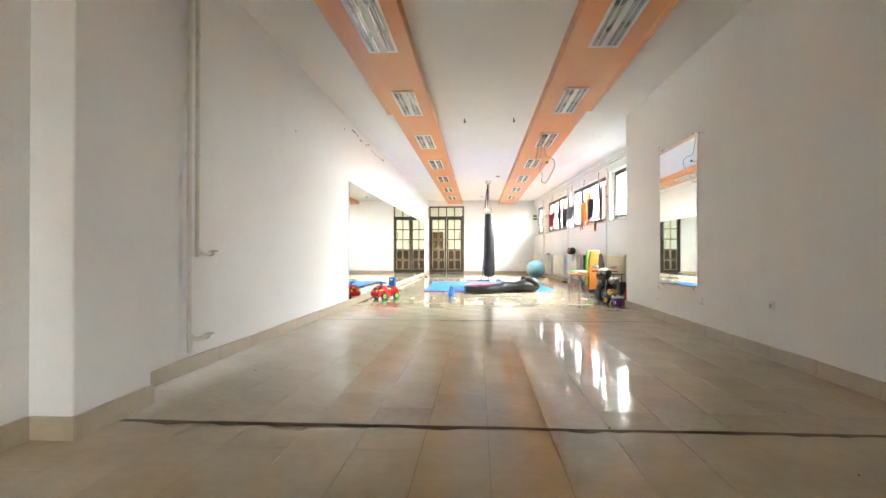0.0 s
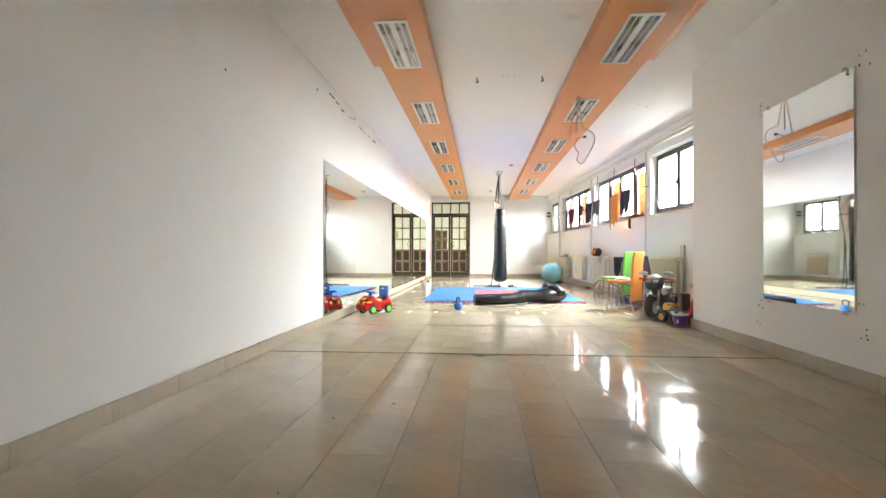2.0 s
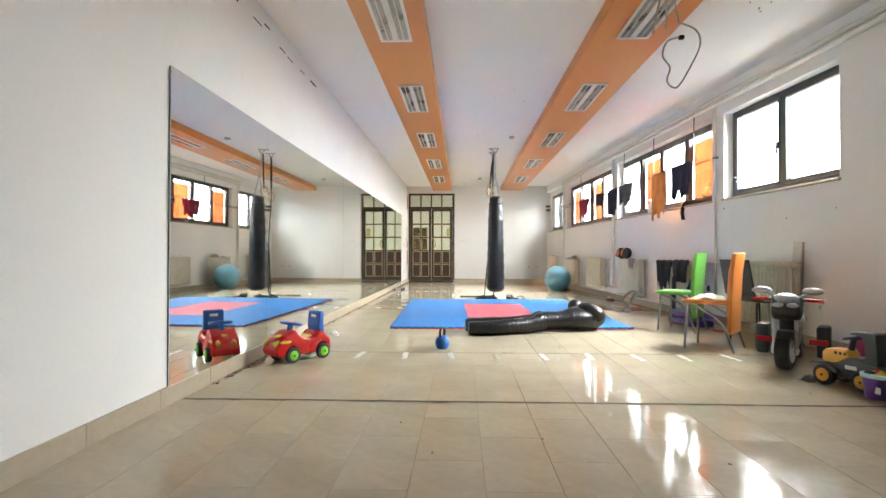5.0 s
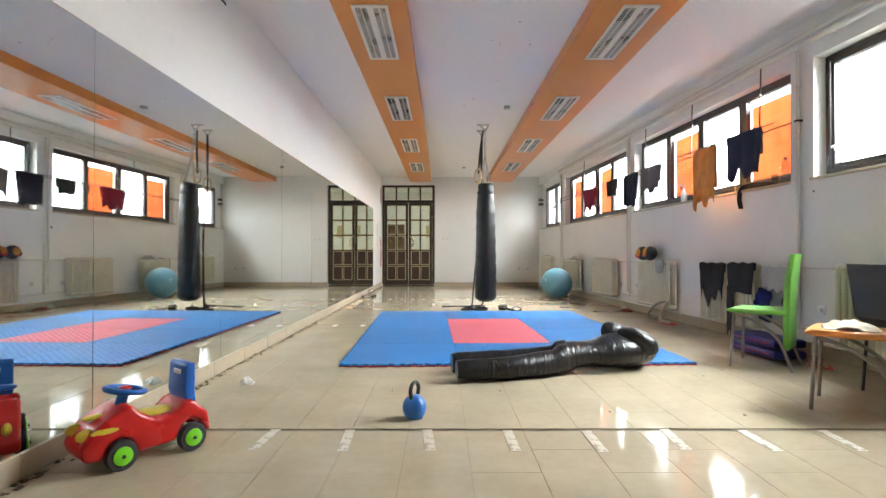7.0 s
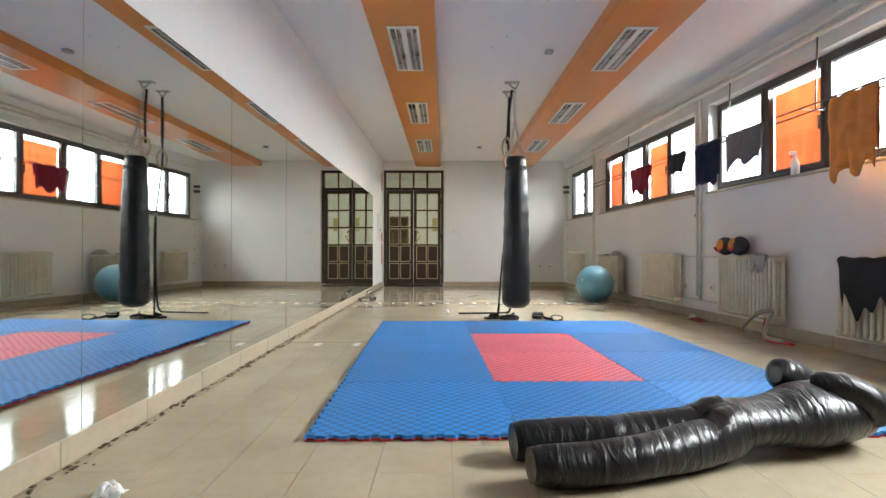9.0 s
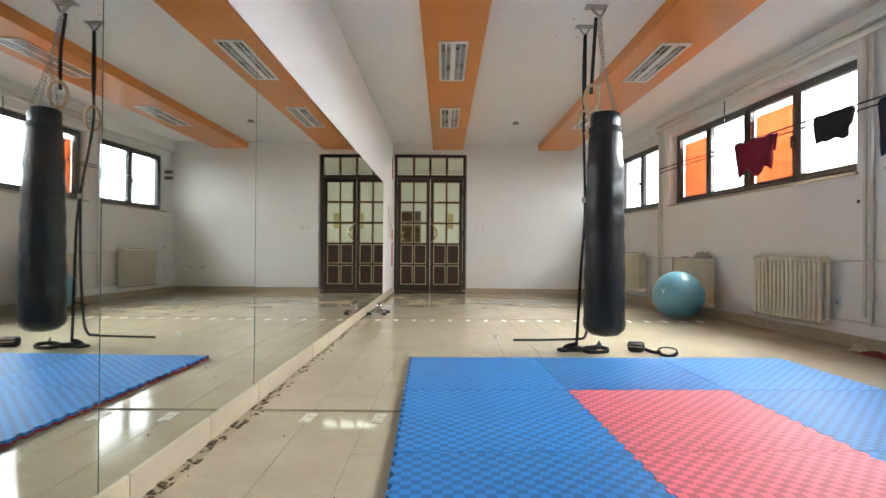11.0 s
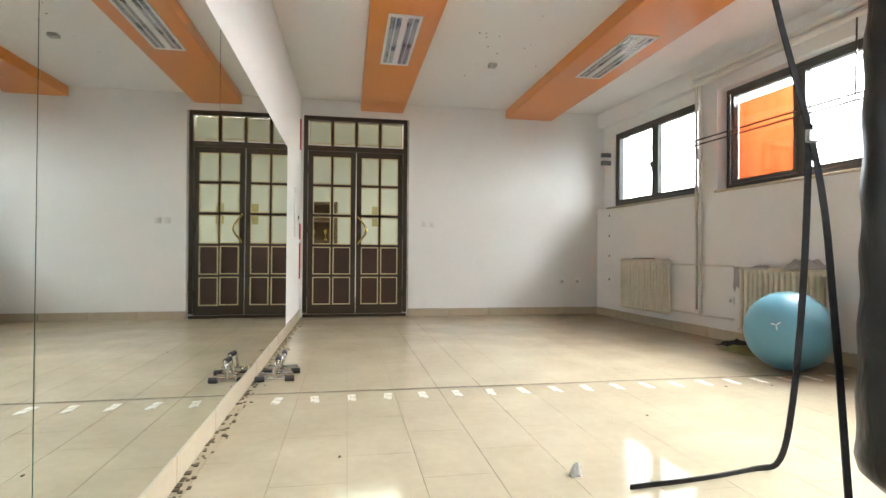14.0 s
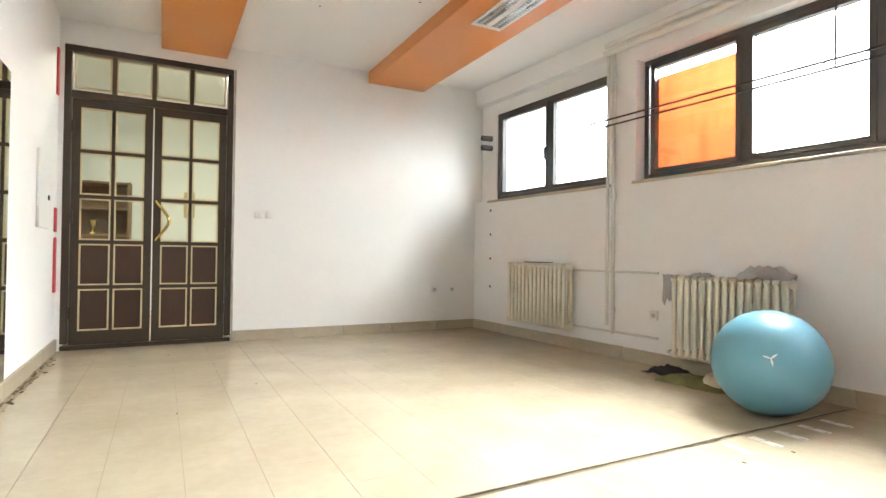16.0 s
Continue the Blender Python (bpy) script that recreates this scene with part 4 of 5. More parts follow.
for cx, cy, cz in ((0.56, 17.92, 2.14), (BX - 0.13, BY - 0.02, 2.2)):
    ring = [(cx + 0.045 * math.cos(t), cy - 0.05 * math.cos(t), cz + 0.115 * math.sin(t)) for t in (2 * math.pi * q / 28 for q in range(28))]
    part("ring", tube(ring, 0.014, 10, closed=True), M_WOODRING, strap, "pale wooden ring")
part("buckle", B((0.5, 17.66, 1.35), (0.05, 0.02, 0.05), 0.006, 1), M_STEEL, strap)
band([(0.36, 17.37, 0.05), (0.26, 17.34, 0.03), (0.34, 17.28, 0.02), (0.52, 17.34, 0.03), (0.58, 17.40, 0.06)], 0.05, strap, "loose_end")
fb2 = B((0, 0, 0), (0.22, 0.1, 0.03), 0.012, 2)
thing("foot_loop", "crumpled black strap loop lying on the floor", "strap", pose(0.30, 17.34, 0.018, 3, -4, 20), "", "", fb2, M_WEB)
lp = tube([(0.12 * math.cos(t), 0.06 * math.sin(t), 0.02 + 0.012 * math.sin(t)) for t in (2 * math.pi * q / 20 for q in range(20))], 0.008, 6, None, 2.4, True)
thing("strap_ring", "coiled black webbing on the floor", "strap", pose(0.50, 17.27, 0.004, 0, 0, 12), "", "", lp, M_WEB)
ank = thing("ankle_cuff", "black ankle cuff with buckles lying on the floor", "cuff", pose(0.87, 17.33, 0.0, 0, 0, -20))
part("cuff", B((0, 0, 0.045), (0.14, 0.1, 0.085), 0.025, 3), M_WEB, ank)
part("buckle", tube([(-0.05, -0.055, 0.05), (0.05, -0.055, 0.05), (0.05, -0.06, 0.075), (-0.05, -0.06, 0.075)], 0.006, 6, closed=True), M_STEEL, ank)
band([(0.06, 0, 0.03), (0.14, -0.04, 0.012), (0.2, -0.06, 0.02)], 0.03, ank)
lp2 = tube([(0.075 * math.cos(t), 0.03 * math.sin(t) + 0.02 * math.cos(2 * t), 0.036 + 0.032 * math.sin(t)) for t in (2 * math.pi * q / 20 for q in range(20))], 0.007, 6, None, 2.4, True)
part("loop", lp2, M_WEB, ank).location = (0.25, -0.1, 0.0)

# ---------------------------------------------------------------- grappling dummy: one plain mesh
db = bmesh.new()
tube(smooth_path([(-0.02, 12.40, 0.10), (0.3, 12.44, 0.105), (0.62, 12.50, 0.115), (0.85, 12.56, 0.13)], 6), [0.075, 0.088, 0.090, 0.088, 0.088, 0.088, 0.090, 0.092, 0.093, 0.095, 0.097, 0.099, 0.099, 0.100, 0.101, 0.102, 0.103, 0.106, 0.106], 18, db)
tube(smooth_path([(-0.05, 12.66, 0.095), (0.3, 12.70, 0.10), (0.62, 12.68, 0.115), (0.85, 12.64, 0.13)], 6), [0.08, 0.094, 0.096, 0.096, 0.096, 0.098, 0.1, 0.1, 0.102, 0.104, 0.106, 0.108, 0.11, 0.112, 0.113, 0.114, 0.115, 0.118, 0.12], 18, db)
tube(smooth_path([(0.72, 12.59, 0.135), (0.95, 12.61, 0.14), (1.2, 12.63, 0.15), (1.45, 12.66, 0.15), (1.62, 12.68, 0.14)], 5), [0.09, 0.125, 0.138, 0.142, 0.142, 0.14, 0.138, 0.142, 0.15, 0.165, 0.178, 0.19, 0.19, 0.19, 0.188, 0.182, 0.172, 0.16, 0.14, 0.11, 0.06], 20, db, 0.72)
tube(smooth_path([(1.48, 12.84, 0.16), (1.34, 12.84, 0.26), (1.22, 12.80, 0.29)], 5), [0.085, 0.085, 0.084, 0.083, 0.082, 0.08, 0.08, 0.08, 0.078, 0.07, 0.04], 16, db)
tube(smooth_path([(1.30, 12.66, 0.27), (1.40, 12.58, 0.27), (1.50, 12.53, 0.21), (1.54, 12.54, 0.13)], 5), [0.04, 0.06, 0.068, 0.07, 0.072, 0.074, 0.075, 0.076, 0.076, 0.076, 0.076, 0.076, 0.074, 0.072, 0.07, 0.05], 16, db)
for v in db.verts:
    if v.co.x < 0.75:
        v.co.z *= 0.87
    v.co += Vector((0, 0, 1)) * 0.012 * noise.noise(v.co * 5) + Vector((0, 1, 0)) * 0.008 * noise.noise(v.co * 6 + Vector((5, 0, 0)))
    v.co.y += 0.2 * max(0.0, v.co.x - 0.35)
    v.co.z = max(v.co.z, 0.004)
thing("grappling_dummy", "black vinyl stuffed grappling dummy lying beside the mats", "dummy", None, "", "", db, M_DUMMY)

# ---------------------------------------------------------------- kettlebell, ball, push-up bars
kb = thing("kettlebell", "blue vinyl kettlebell with a black handle on the floor", "kettlebell", pose(-0.28, 11.54, 0, 0, 0, 65) @ Matrix.Scale(0.64, 4))
part("bell", lathe([(0.05, 0), (0.075, 0.008), (0.098, 0.05), (0.108, 0.095), (0.1, 0.14), (0.078, 0.178), (0.05, 0.2), (0.02, 0.205)], 28), M_KETTLE, kb)
part("handle", tube(smooth_path([(-0.055, 0, 0.175), (-0.075, 0, 0.25), (-0.05, 0, 0.3), (0, 0, 0.315), (0.05, 0, 0.3), (0.075, 0, 0.25), (0.055, 0, 0.175)], 5), 0.018, 12), M_BLACK, kb, "glossy black handle")
R = 0.318
ball = thing("exercise_ball", "pale blue rubber exercise ball on the floor", "ball", pose(2.257, 19.66, 0))
part("shell", ellipsoid((0, 0, R * 0.98), (R, R, R * 0.98), None, 48, 32), M_BALL, ball)
for k in range(3):
    a = 2 * math.pi * k / 3 + 0.3
    u = Vector((-0.82, -0.52, 0.22)).normalized()
    s = u.cross(Vector((0, 0, 1))).normalized()
    w = s.cross(u)
    pts = [u * (R * 0.985) + (s * math.cos(a) + w * math.sin(a)) * r for r in (0.0, 0.02, 0.04)]
    pts = [p.normalized() * (R * 1.0) + Vector((0, 0, R * 0.98)) for p in pts]
    part("emblem", tube(pts, [0.002, 0.006, 0.002], 6), M_WPLAST, ball, "small white leaf-shaped mark")
for k, (x, y, ang) in enumerate(((-1.70, 19.84, 4), (-1.68, 20.08, 6))):
    pu = thing("push_up_bar", "chrome push-up bar with black foam grip", "push-up bar", pose(x, y, 0, 0, 0, ang), "pair of push-up bars")
    part("base_tube", tube([(-0.12, 0, 0.022), (0.12, 0, 0.022)], 0.014, 10), M_CHROME, pu)
    for e in (-0.1, 0.1):
        part("foot", tube([(e - 0.032, 0, 0.022), (e + 0.032, 0, 0.022)], 0.021, 12), M_RUBBER, pu, "black rubber foot")
    part("upright", tube(smooth_path([(0.0, 0, 0.03), (0.01, 0, 0.11), (0.02, 0.03, 0.145), (0.02, 0.12, 0.145), (0.01, 0.15, 0.11), (0.0, 0.15, 0.03)], 5), 0.013, 10), M_CHROME, pu)
    part("grip", tube([(0.02, 0.025, 0.146), (0.02, 0.125, 0.146)], 0.019, 12), M_RUBBER, pu, "black foam grip")
    part("base_tube", tube([(-0.12, 0.15, 0.022), (0.12, 0.15, 0.022)], 0.014, 10), M_CHROME, pu)


# ---------------------------------------------------------------- cloth things
def drape(name, label, m, w, h, material, slump=0.04, back=0.35, jag=0.06, seed=0, category="laundry", thick=0.004, nu=18, nv=16):
    """Cloth hung over a rod: front fall, back fall and folds. Own frame: x out of the wall, y along it, z up, rod at the origin."""
    b = bmesh.new()
    rows = []
    L = h + back * h
    for i in range(nv + 1):
        s = i / nv * L - back * h
        row = []
        for j in range(nu + 1):
            v = j / nu - 0.5
            f = noise.noise(Vector((v * 5 + seed, s * 1.5, seed)))
            edge = 1 + jag * noise.noise(Vector((v * 4, seed, 1)))
            if s >= 0:
                z, x = -s * edge, -0.012 - 0.012 * s + slump * f * (0.3 + s)
            else:
                z, x = s * edge, 0.012 + slump * 0.5 * f
            y = v * w * (1 - 0.12 * abs(s) / h * (1 + f)) + 0.02 * noise.noise(Vector((s * 6, v * 3, seed + 2)))
            row.append(b.verts.new((x, y, z + 0.006 * math.sin(v * 17 + seed))))
        rows.append(row)
    for a, c in zip(rows, rows[1:]):
        for j in range(nu):
            b.faces.new((a[j], a[j + 1], c[j + 1], c[j]))
    ob = thing(name, label, category, m, "", "", b, material)
    md = ob.modifiers.new("thickness", "SOLIDIFY")
    md.thickness = thick
    return ob


rack = thing("drying_rack", "long dark wire clothes lines hung along the windows", "clothes line", WALL)
RZ = 2.16
for x in (-0.10, -0.27):
    part("rod", tube([(x, U(13.55), RZ + 0.0), (x, U(17.5), RZ), (x, U(21.5), RZ + 0.0)], 0.008, 6), M_BLACK, rack)
for y in (21.5, 19.58, 16.69, 15.35, 14.01):
    part("crossbar", tube([(-0.28, U(y), RZ), (-0.02, U(y), RZ)], 0.005, 6), M_BLACK, rack)
for y in (19.58, 16.69, 15.35, 14.01):
    part("hanger", tube([(-0.10, U(y), RZ), (-0.08, U(y), 2.86)], 0.007, 6), M_BLACK, rack)
part("wall_bracket", B((-0.03, U(13.55), RZ + 0.02), (0.06, 0.05, 0.02), 0.004, 1), M_BLACK, rack)
hang = lambda y, z=RZ + 0.006, x=-0.27: WALL @ pose(x, U(y), z)
CL_RED, CL_NAVY, CL_CHAR = cloth("maroon", (0.16, 0.012, 0.03)), cloth("navy", (0.018, 0.022, 0.045)), cloth("charcoal", (0.022, 0.021, 0.025))
CL_ORANGE, CL_GREY, CL_OLIVE = cloth("orange_towel", (0.62, 0.25, 0.07), 0.25), cloth("grey", (0.36, 0.34, 0.33)), cloth("olive", (0.17, 0.16, 0.07), 0.5)
CL_CREAM = cloth("cream", (0.58, 0.55, 0.42), 0.2)


def plaid():
    m = cloth("plaid", (0.10, 0.10, 0.11))
    nt = m.node_tree
    b = nt.nodes["Principled BSDF"]
    tc = nt.nodes.new("ShaderNodeTexCoord")
    ws = []
    for d in ("Y", "Z"):
        w = nt.nodes.new("ShaderNodeTexWave")
        w.bands_direction = d
        w.inputs["Scale"].default_value = 15
        nt.links.new(tc.outputs["Object"], w.inputs["Vector"])
        ws.append(w)
    mx = nt.nodes.new("ShaderNodeMath")
    mx.operation = "MULTIPLY"
    nt.links.new(ws[0].outputs["Fac"], mx.inputs[0])
    nt.links.new(ws[1].outputs["Fac"], mx.inputs[1])
    c = nt.nodes.new("ShaderNodeMix")
    c.data_type = "RGBA"
    c.inputs[6].default_value, c.inputs[7].default_value = (0.06, 0.06, 0.075, 1), (0.36, 0.35, 0.36, 1)
    nt.links.new(mx.outputs[0], c.inputs[0])
    nt.links.new(c.outputs[2], b.inputs["Base Color"])
    return m


CL_PLAID = plaid()
drape("drying_shirt", "crumpled maroon shirt drying on the line", hang(18.7), 0.72, 0.40, CL_RED, 0.09, 0.5, 0.7, 1)
drape("drying_cloth", "small dark striped cloth drying on the line", hang(17.58), 0.46, 0.26, CL_CHAR, 0.03, 0.6, 0.2, 2)
drape("drying_trousers", "navy trousers folded over the line", hang(16.84), 0.52, 0.5, CL_NAVY, 0.03, 0.8, 0.1, 3)
drape("drying_shorts", "grey plaid shorts drying on the line", hang(16.15), 0.62, 0.36, CL_PLAID, 0.06, 0.7, 0.3, 4)
drape("drying_towel", "orange striped bath towel hung on the line", hang(14.74), 0.50, 0.66, CL_ORANGE, 0.07, 0.8, 0.25, 5)
drape("drying_jumper", "dark navy jumper drying on the line", hang(14.0), 0.60, 0.44, CL_NAVY, 0.05, 0.6, 0.35, 6)
# clothes on the radiators
drape("drying_pullover", "charcoal pullover draped over the radiator", WALL @ pose(-0.205, U(14.71), 0.83), 0.52, 0.42, CL_CHAR, 0.02, 0.25, 0.5, 7)
drape("drying_trousers", "black sports trousers draped over the radiator", WALL @ pose(-0.21, U(14.15), 0.835), 0.46, 0.32, CL_CHAR, 0.02, 0.25, 0.3, 8)
drape("trouser_leg", "hanging leg of the black sports trousers", WALL @ pose(-0.222, U(14.31), 0.60), 0.14, 0.54, CL_CHAR, 0.015, 0.1, 0.2, 9)
drape("drying_vest", "thin grey vest hung from the radiator pipe", WALL @ pose(-0.15, U(13.69), 0.81), 0.44, 0.24, CL_GREY, 0.02, 0.2, 0.8, 10)
drape("radiator_cloth", "light grey cloth lying over the radiator", WALL @ pose(-0.205, U(16.0), 0.835), 0.26, 0.16, CL_GREY, 0.02, 0.3, 0.8, 11)
drape("radiator_cloth", "pale towel hanging beside the radiator", WALL @ pose(-0.15, U(20.73), 0.80), 0.12, 0.22, CL_GREY, 0.03, 0.2, 0.3, 12)


def heap(name, label, m, sx, sy, h, material, seed, category="cloth"):
    b = bmesh.new()
    n = 22
    g = []
    for i in range(n + 1):
        row = []
        for j in range(n + 1):
            u, v = i / n * 2 - 1, j / n * 2 - 1
            d = (u * u + v * v) ** 0.5
            k = 1 + 0.35 * noise.noise(Vector((math.atan2(v, u), seed, 0)))
            e = max(0, 1 - (d / k) ** 2)
            z = h * (e ** 0.6) * (0.7 + 0.7 * abs(noise.noise(Vector((u * 2.6, v * 2.6, seed)))))
            row.append(b.verts.new((u * sx * k * 0.8, v * sy * k * 0.8, z + 0.003)))
        g.append(row)
    for i in range(n):
        for j in range(n):
            b.faces.new((g[i][j], g[i + 1][j], g[i + 1][j + 1], g[i][j + 1]))
    ob = thing(name, label, category, m, "", "", b, material)
    ob.modifiers.new("thickness", "SOLIDIFY").thickness = 0.004
    return ob


heap("crumpled_towel", "crumpled pale towel on top of the radiator", WALL @ pose(-0.14, U(20.0), 0.79), 0.09, 0.24, 0.09, CL_GREY, 3)
heap("folded_cloth", "flat pale cloth on top of the radiator", WALL @ pose(-0.14, U(20.45), 0.79), 0.08, 0.12, 0.03, CL_GREY, 4)
heap("olive_clothes", "olive patterned clothes dropped on the floor", pose(2.50, 20.36, 0.0, 0, 0, 8), 0.18, 0.34, 0.07, CL_OLIVE, 5)
heap("black_clothes", "black garment dropped on the floor by the ball", pose(2.62, 20.66, 0.0, 0, 0, 0), 0.14, 0.24, 0.07, CL_CHAR, 6)
heap("white_cloth", "white cloth among the clothes on the floor", pose(2.56, 20.22, 0.03), 0.14, 0.12, 0.07, CL_CREAM, 7)
heap("paper_scrap", "crumpled white paper scrap on the floor", pose(-1.52, 12.35, 0.0), 0.06, 0.05, 0.05, M_WPLAST, 8, "scrap")
heap("paper_scrap", "small white paper scrap on the floor", pose(-0.28, 18.0, 0.0), 0.03, 0.02, 0.05, M_WPLAST, 9, "scrap")
part("black_strip", B((-0.13, U(22.35), 0.868), (0.05, 0.42, 0.014), 0.005, 1), M_BLACK, thing("radiator_strip", "thin black strip lying on the radiator", "strip", WALL))

# sill things
def spray(y):
    s = thing("spray_bottle", "clear spray bottle with red trigger on the sill", "bottle", WALL @ pose(0.05, U(y), SILL + 0.006))
    part("bottle", lathe([(0.035, 0), (0.04, 0.01), (0.04, 0.11), (0.03, 0.15), (0.014, 0.18), (0.014, 0.2)], 16), mat("milky_plastic", (0.7, 0.72, 0.72), 0.3, var=0.05), s)
    part("trigger", B((-0.02, 0, 0.225), (0.07, 0.025, 0.04), 0.008, 2), M_WPLAST, s)
    part("lever", B((-0.045, 0, 0.20), (0.012, 0.018, 0.05), 0.004, 1), M_REDP, s, "red trigger lever")


spray(15.81)
M_PET = glass_mat("clear_plastic", (0.85, 0.88, 0.92), 0.1)
for y, h, r, c in ((13.84, 0.26, 0.036, M_PURPLE), (13.24, 0.26, 0.045, M_WPLAST), (13.12, 0.18, 0.035, M_WPLAST)):
    s = thing("water_bottle", "clear plastic water bottle on the window sill", "bottle", WALL @ pose(0.05, U(y), SILL + 0.006))
    part("bottle", lathe([(r * 0.9, 0), (r, 0.01), (r, h * 0.35), (r * 0.93, h * 0.4), (r, h * 0.45), (r, h * 0.7), (0.014, h * 0.9), (0.014, h * 0.95)], 16), M_PET, s)
    part("cap", lathe([(0.016, h * 0.94), (0.016, h)], 12), c, s, "screw cap")
gl = thing("drinking_glass", "small drinking glass on the window sill", "glass", WALL @ pose(0.05, U(13.99), SILL + 0.006), "", "", lathe([(0.028, 0), (0.034, 0.12), (0.031, 0.12), (0.026, 0.01)], 16), M_PET)
thing("white_cup", "small cream candle cup on the sill", "cup", WALL @ pose(0.05, U(14.62), SILL + 0.006), "", "", lathe([(0.026, 0), (0.03, 0.07), (0.026, 0.07)], 14), M_GOLD)
bs = thing("black_belt", "black belt hanging over the sill edge", "belt", WALL @ pose(0, U(14.3), SILL))
band([(0.07, -0.25, 0.03), (0.03, 0.0, 0.05), (-0.02, 0.12, 0.03), (-0.05, 0.13, -0.08), (-0.05, 0.10, -0.2)], 0.05, bs, "web")
for y, z in ((23.46, 2.42), (23.46, 2.3)):
    thing("pipe_stub", "black pipe stub out of the wall corner", "pipe", None, "", "", tube([(2.7, y, z), (2.56, y + 0.02, z)], 0.035, 12), M_BLACK)

# pads on radiator
for k, y in enumerate((16.68, 16.42)):
    p = thing("punch_mitt", "grey and orange curved punch mitt on the radiator", "punch mitt", WALL @ pose(-0.14, U(y), 0.93, 0, 8 if k else -6, 0), "pair of punch mitts")
    part("shell", ellipsoid((0, 0, 0), (0.085, 0.13, 0.105)), cloth("dark_grey", (0.055, 0.055, 0.058)), p)
    part("face", ellipsoid((-0.05, 0.03 if k else -0.0, 0.012), (0.045, 0.075, 0.07)), mat("orange_leather", (0.62, 0.24, 0.03), 0.5), p, "orange leather face")
    part("trim", tube([(-0.075, 0.03 + 0.07 * math.cos(t), 0.012 + 0.065 * math.sin(t)) for t in (2 * math.pi * q / 24 for q in range(14, 24))], 0.012, 8), M_REDP, p, "red trim")
hs = thing("resistance_tube", "grey padded handle loop with red cord by the radiator", "exercise band", WALL @ pose(-0.35, U(15.75), 0))
part("handle", tube(smooth_path([(0.1, 0.28, 0.03), (0.02, 0.3, 0.05), (-0.02, 0.2, 0.14), (0.05, 0.08, 0.26), (0.12, 0.0, 0.27), (0.05, -0.05, 0.2), (0, -0.06, 0.05), (0.02, -0.3, 0.03)], 6), 0.02, 8), M_GREYC, hs)
part("cord", tube(smooth_path([(0.1, 0.08, 0.2), (0.02, 0.0, 0.03), (-0.05, -0.2, 0.02), (0.05, -0.4, 0.02), (0.0, -0.1, 0.05)], 6), 0.008, 8), M_REDP, hs, "red rubber cord")
heap("red_rag", "small red and brown rag on the floor", WALL @ pose(-0.18, U(17.2), 0), 0.09, 0.2, 0.04, cloth("rust", (0.2, 0.04, 0.03)), 12)
heap("white_rag", "small white rag on the floor by the skirting", WALL @ pose(-0.12, U(17.45), 0), 0.06, 0.1, 0.06, CL_CREAM, 13)

# ---------------------------------------------------------------- chairs
def dining_chair(m, leather, colour, tall=0.93, legs=M_GREYLEG, label=None):
    """Own frame: +x is the front of the seat."""
    c = thing("dining_chair", label or "%s leatherette chair with tall back and grey tube legs" % colour, "chair", m)
    part("seat", sweep_profile([(-0.2, 0.44), (0.0, 0.435), (0.21, 0.44), (0.24, 0.46), (0.2, 0.478), (0.0, 0.475), (-0.2, 0.475)], 0.40, Matrix.Identity(4), 0.012), leather, c)
    bk = sweep_profile([(-0.17, 0.16), (-0.165, 0.45), (-0.185, 0.75), (-0.22, tall), (-0.255, tall - 0.005), (-0.23, 0.74), (-0.215, 0.45), (-0.21, 0.16)], 0.34, Matrix.Identity(4), 0.012)
    part("backrest", bk, leather, c)
    for sy in (-1, 1):
        part("leg", tube([(0.18, sy * 0.16, 0.44), (0.2, sy * 0.2, 0.0)], 0.012, 10), legs, c)
        part("leg", tube(smooth_path([(0.17, sy * 0.17, 0.43), (0.02, sy * 0.19, 0.38), (-0.14, sy * 0.195, 0.25), (-0.24, sy * 0.2, 0.0)], 6), 0.012, 10), legs, c, "curved rear leg")
    return c


dining_chair(facing(2.56, 12.99, -0.74, 0.67), M_GREENL, "lime green")
oc = dining_chair(facing(2.36, 11.73, -0.76, 0.65), M_ORANGEL, "orange")
heap("seat_towel", "crumpled cream towel on the orange chair seat", facing(2.34, 11.75, -0.84, 0.54, 0.478), 0.17, 0.17, 0.05, CL_CREAM, 20)
bc = thing("plastic_chair", "black moulded shell chair by the radiator", "chair", facing(2.93, 12.0, 0.98, 0.2))
part("shell", sweep_profile([(0.22, 0.44), (-0.1, 0.43), (-0.2, 0.5), (-0.27, 0.86), (-0.255, 0.86), (-0.18, 0.5), (-0.09, 0.445), (0.22, 0.455)], 0.42, Matrix.Identity(4), 0.004), M_BLACK, bc)
for sx, sy in ((0.17, 0.17), (0.17, -0.17), (-0.14, 0.17), (-0.14, -0.17)):
    part("leg", tube([(sx, sy, 0.43), (sx * 1.15, sy * 1.1, 0)], 0.01, 8), M_BLACK, bc)
bd = thing("leaning_board", "narrow pale board leaning on the wall behind the radiator", "board", WALL @ pose(-0.04, U(12.0), 0.52, 0, 4, 0), "", "", B((0, 0, 0), (0.03, 0.14, 1.04), 0.004, 1), M_PINE)
bdy = thing("kick_shield", "blue and red foam kick pad lying on the floor", "kick pad", WALL @ pose(-0.42, U(13.45), 0))
for k in range(2):
    part("pad", B((0.02 * k, 0.03 * k, 0.05 + 0.09 * k), (0.3, 0.62, 0.075), 0.02, 2), mat("royal_vinyl", (0.03, 0.03, 0.20), 0.4), bdy)
    part("edge_band", B((0.02 * k, 0.03 * k, 0.05 + 0.09 * k), (0.305, 0.5, 0.012), 0.004, 1), M_REDP, bdy, "red edge")
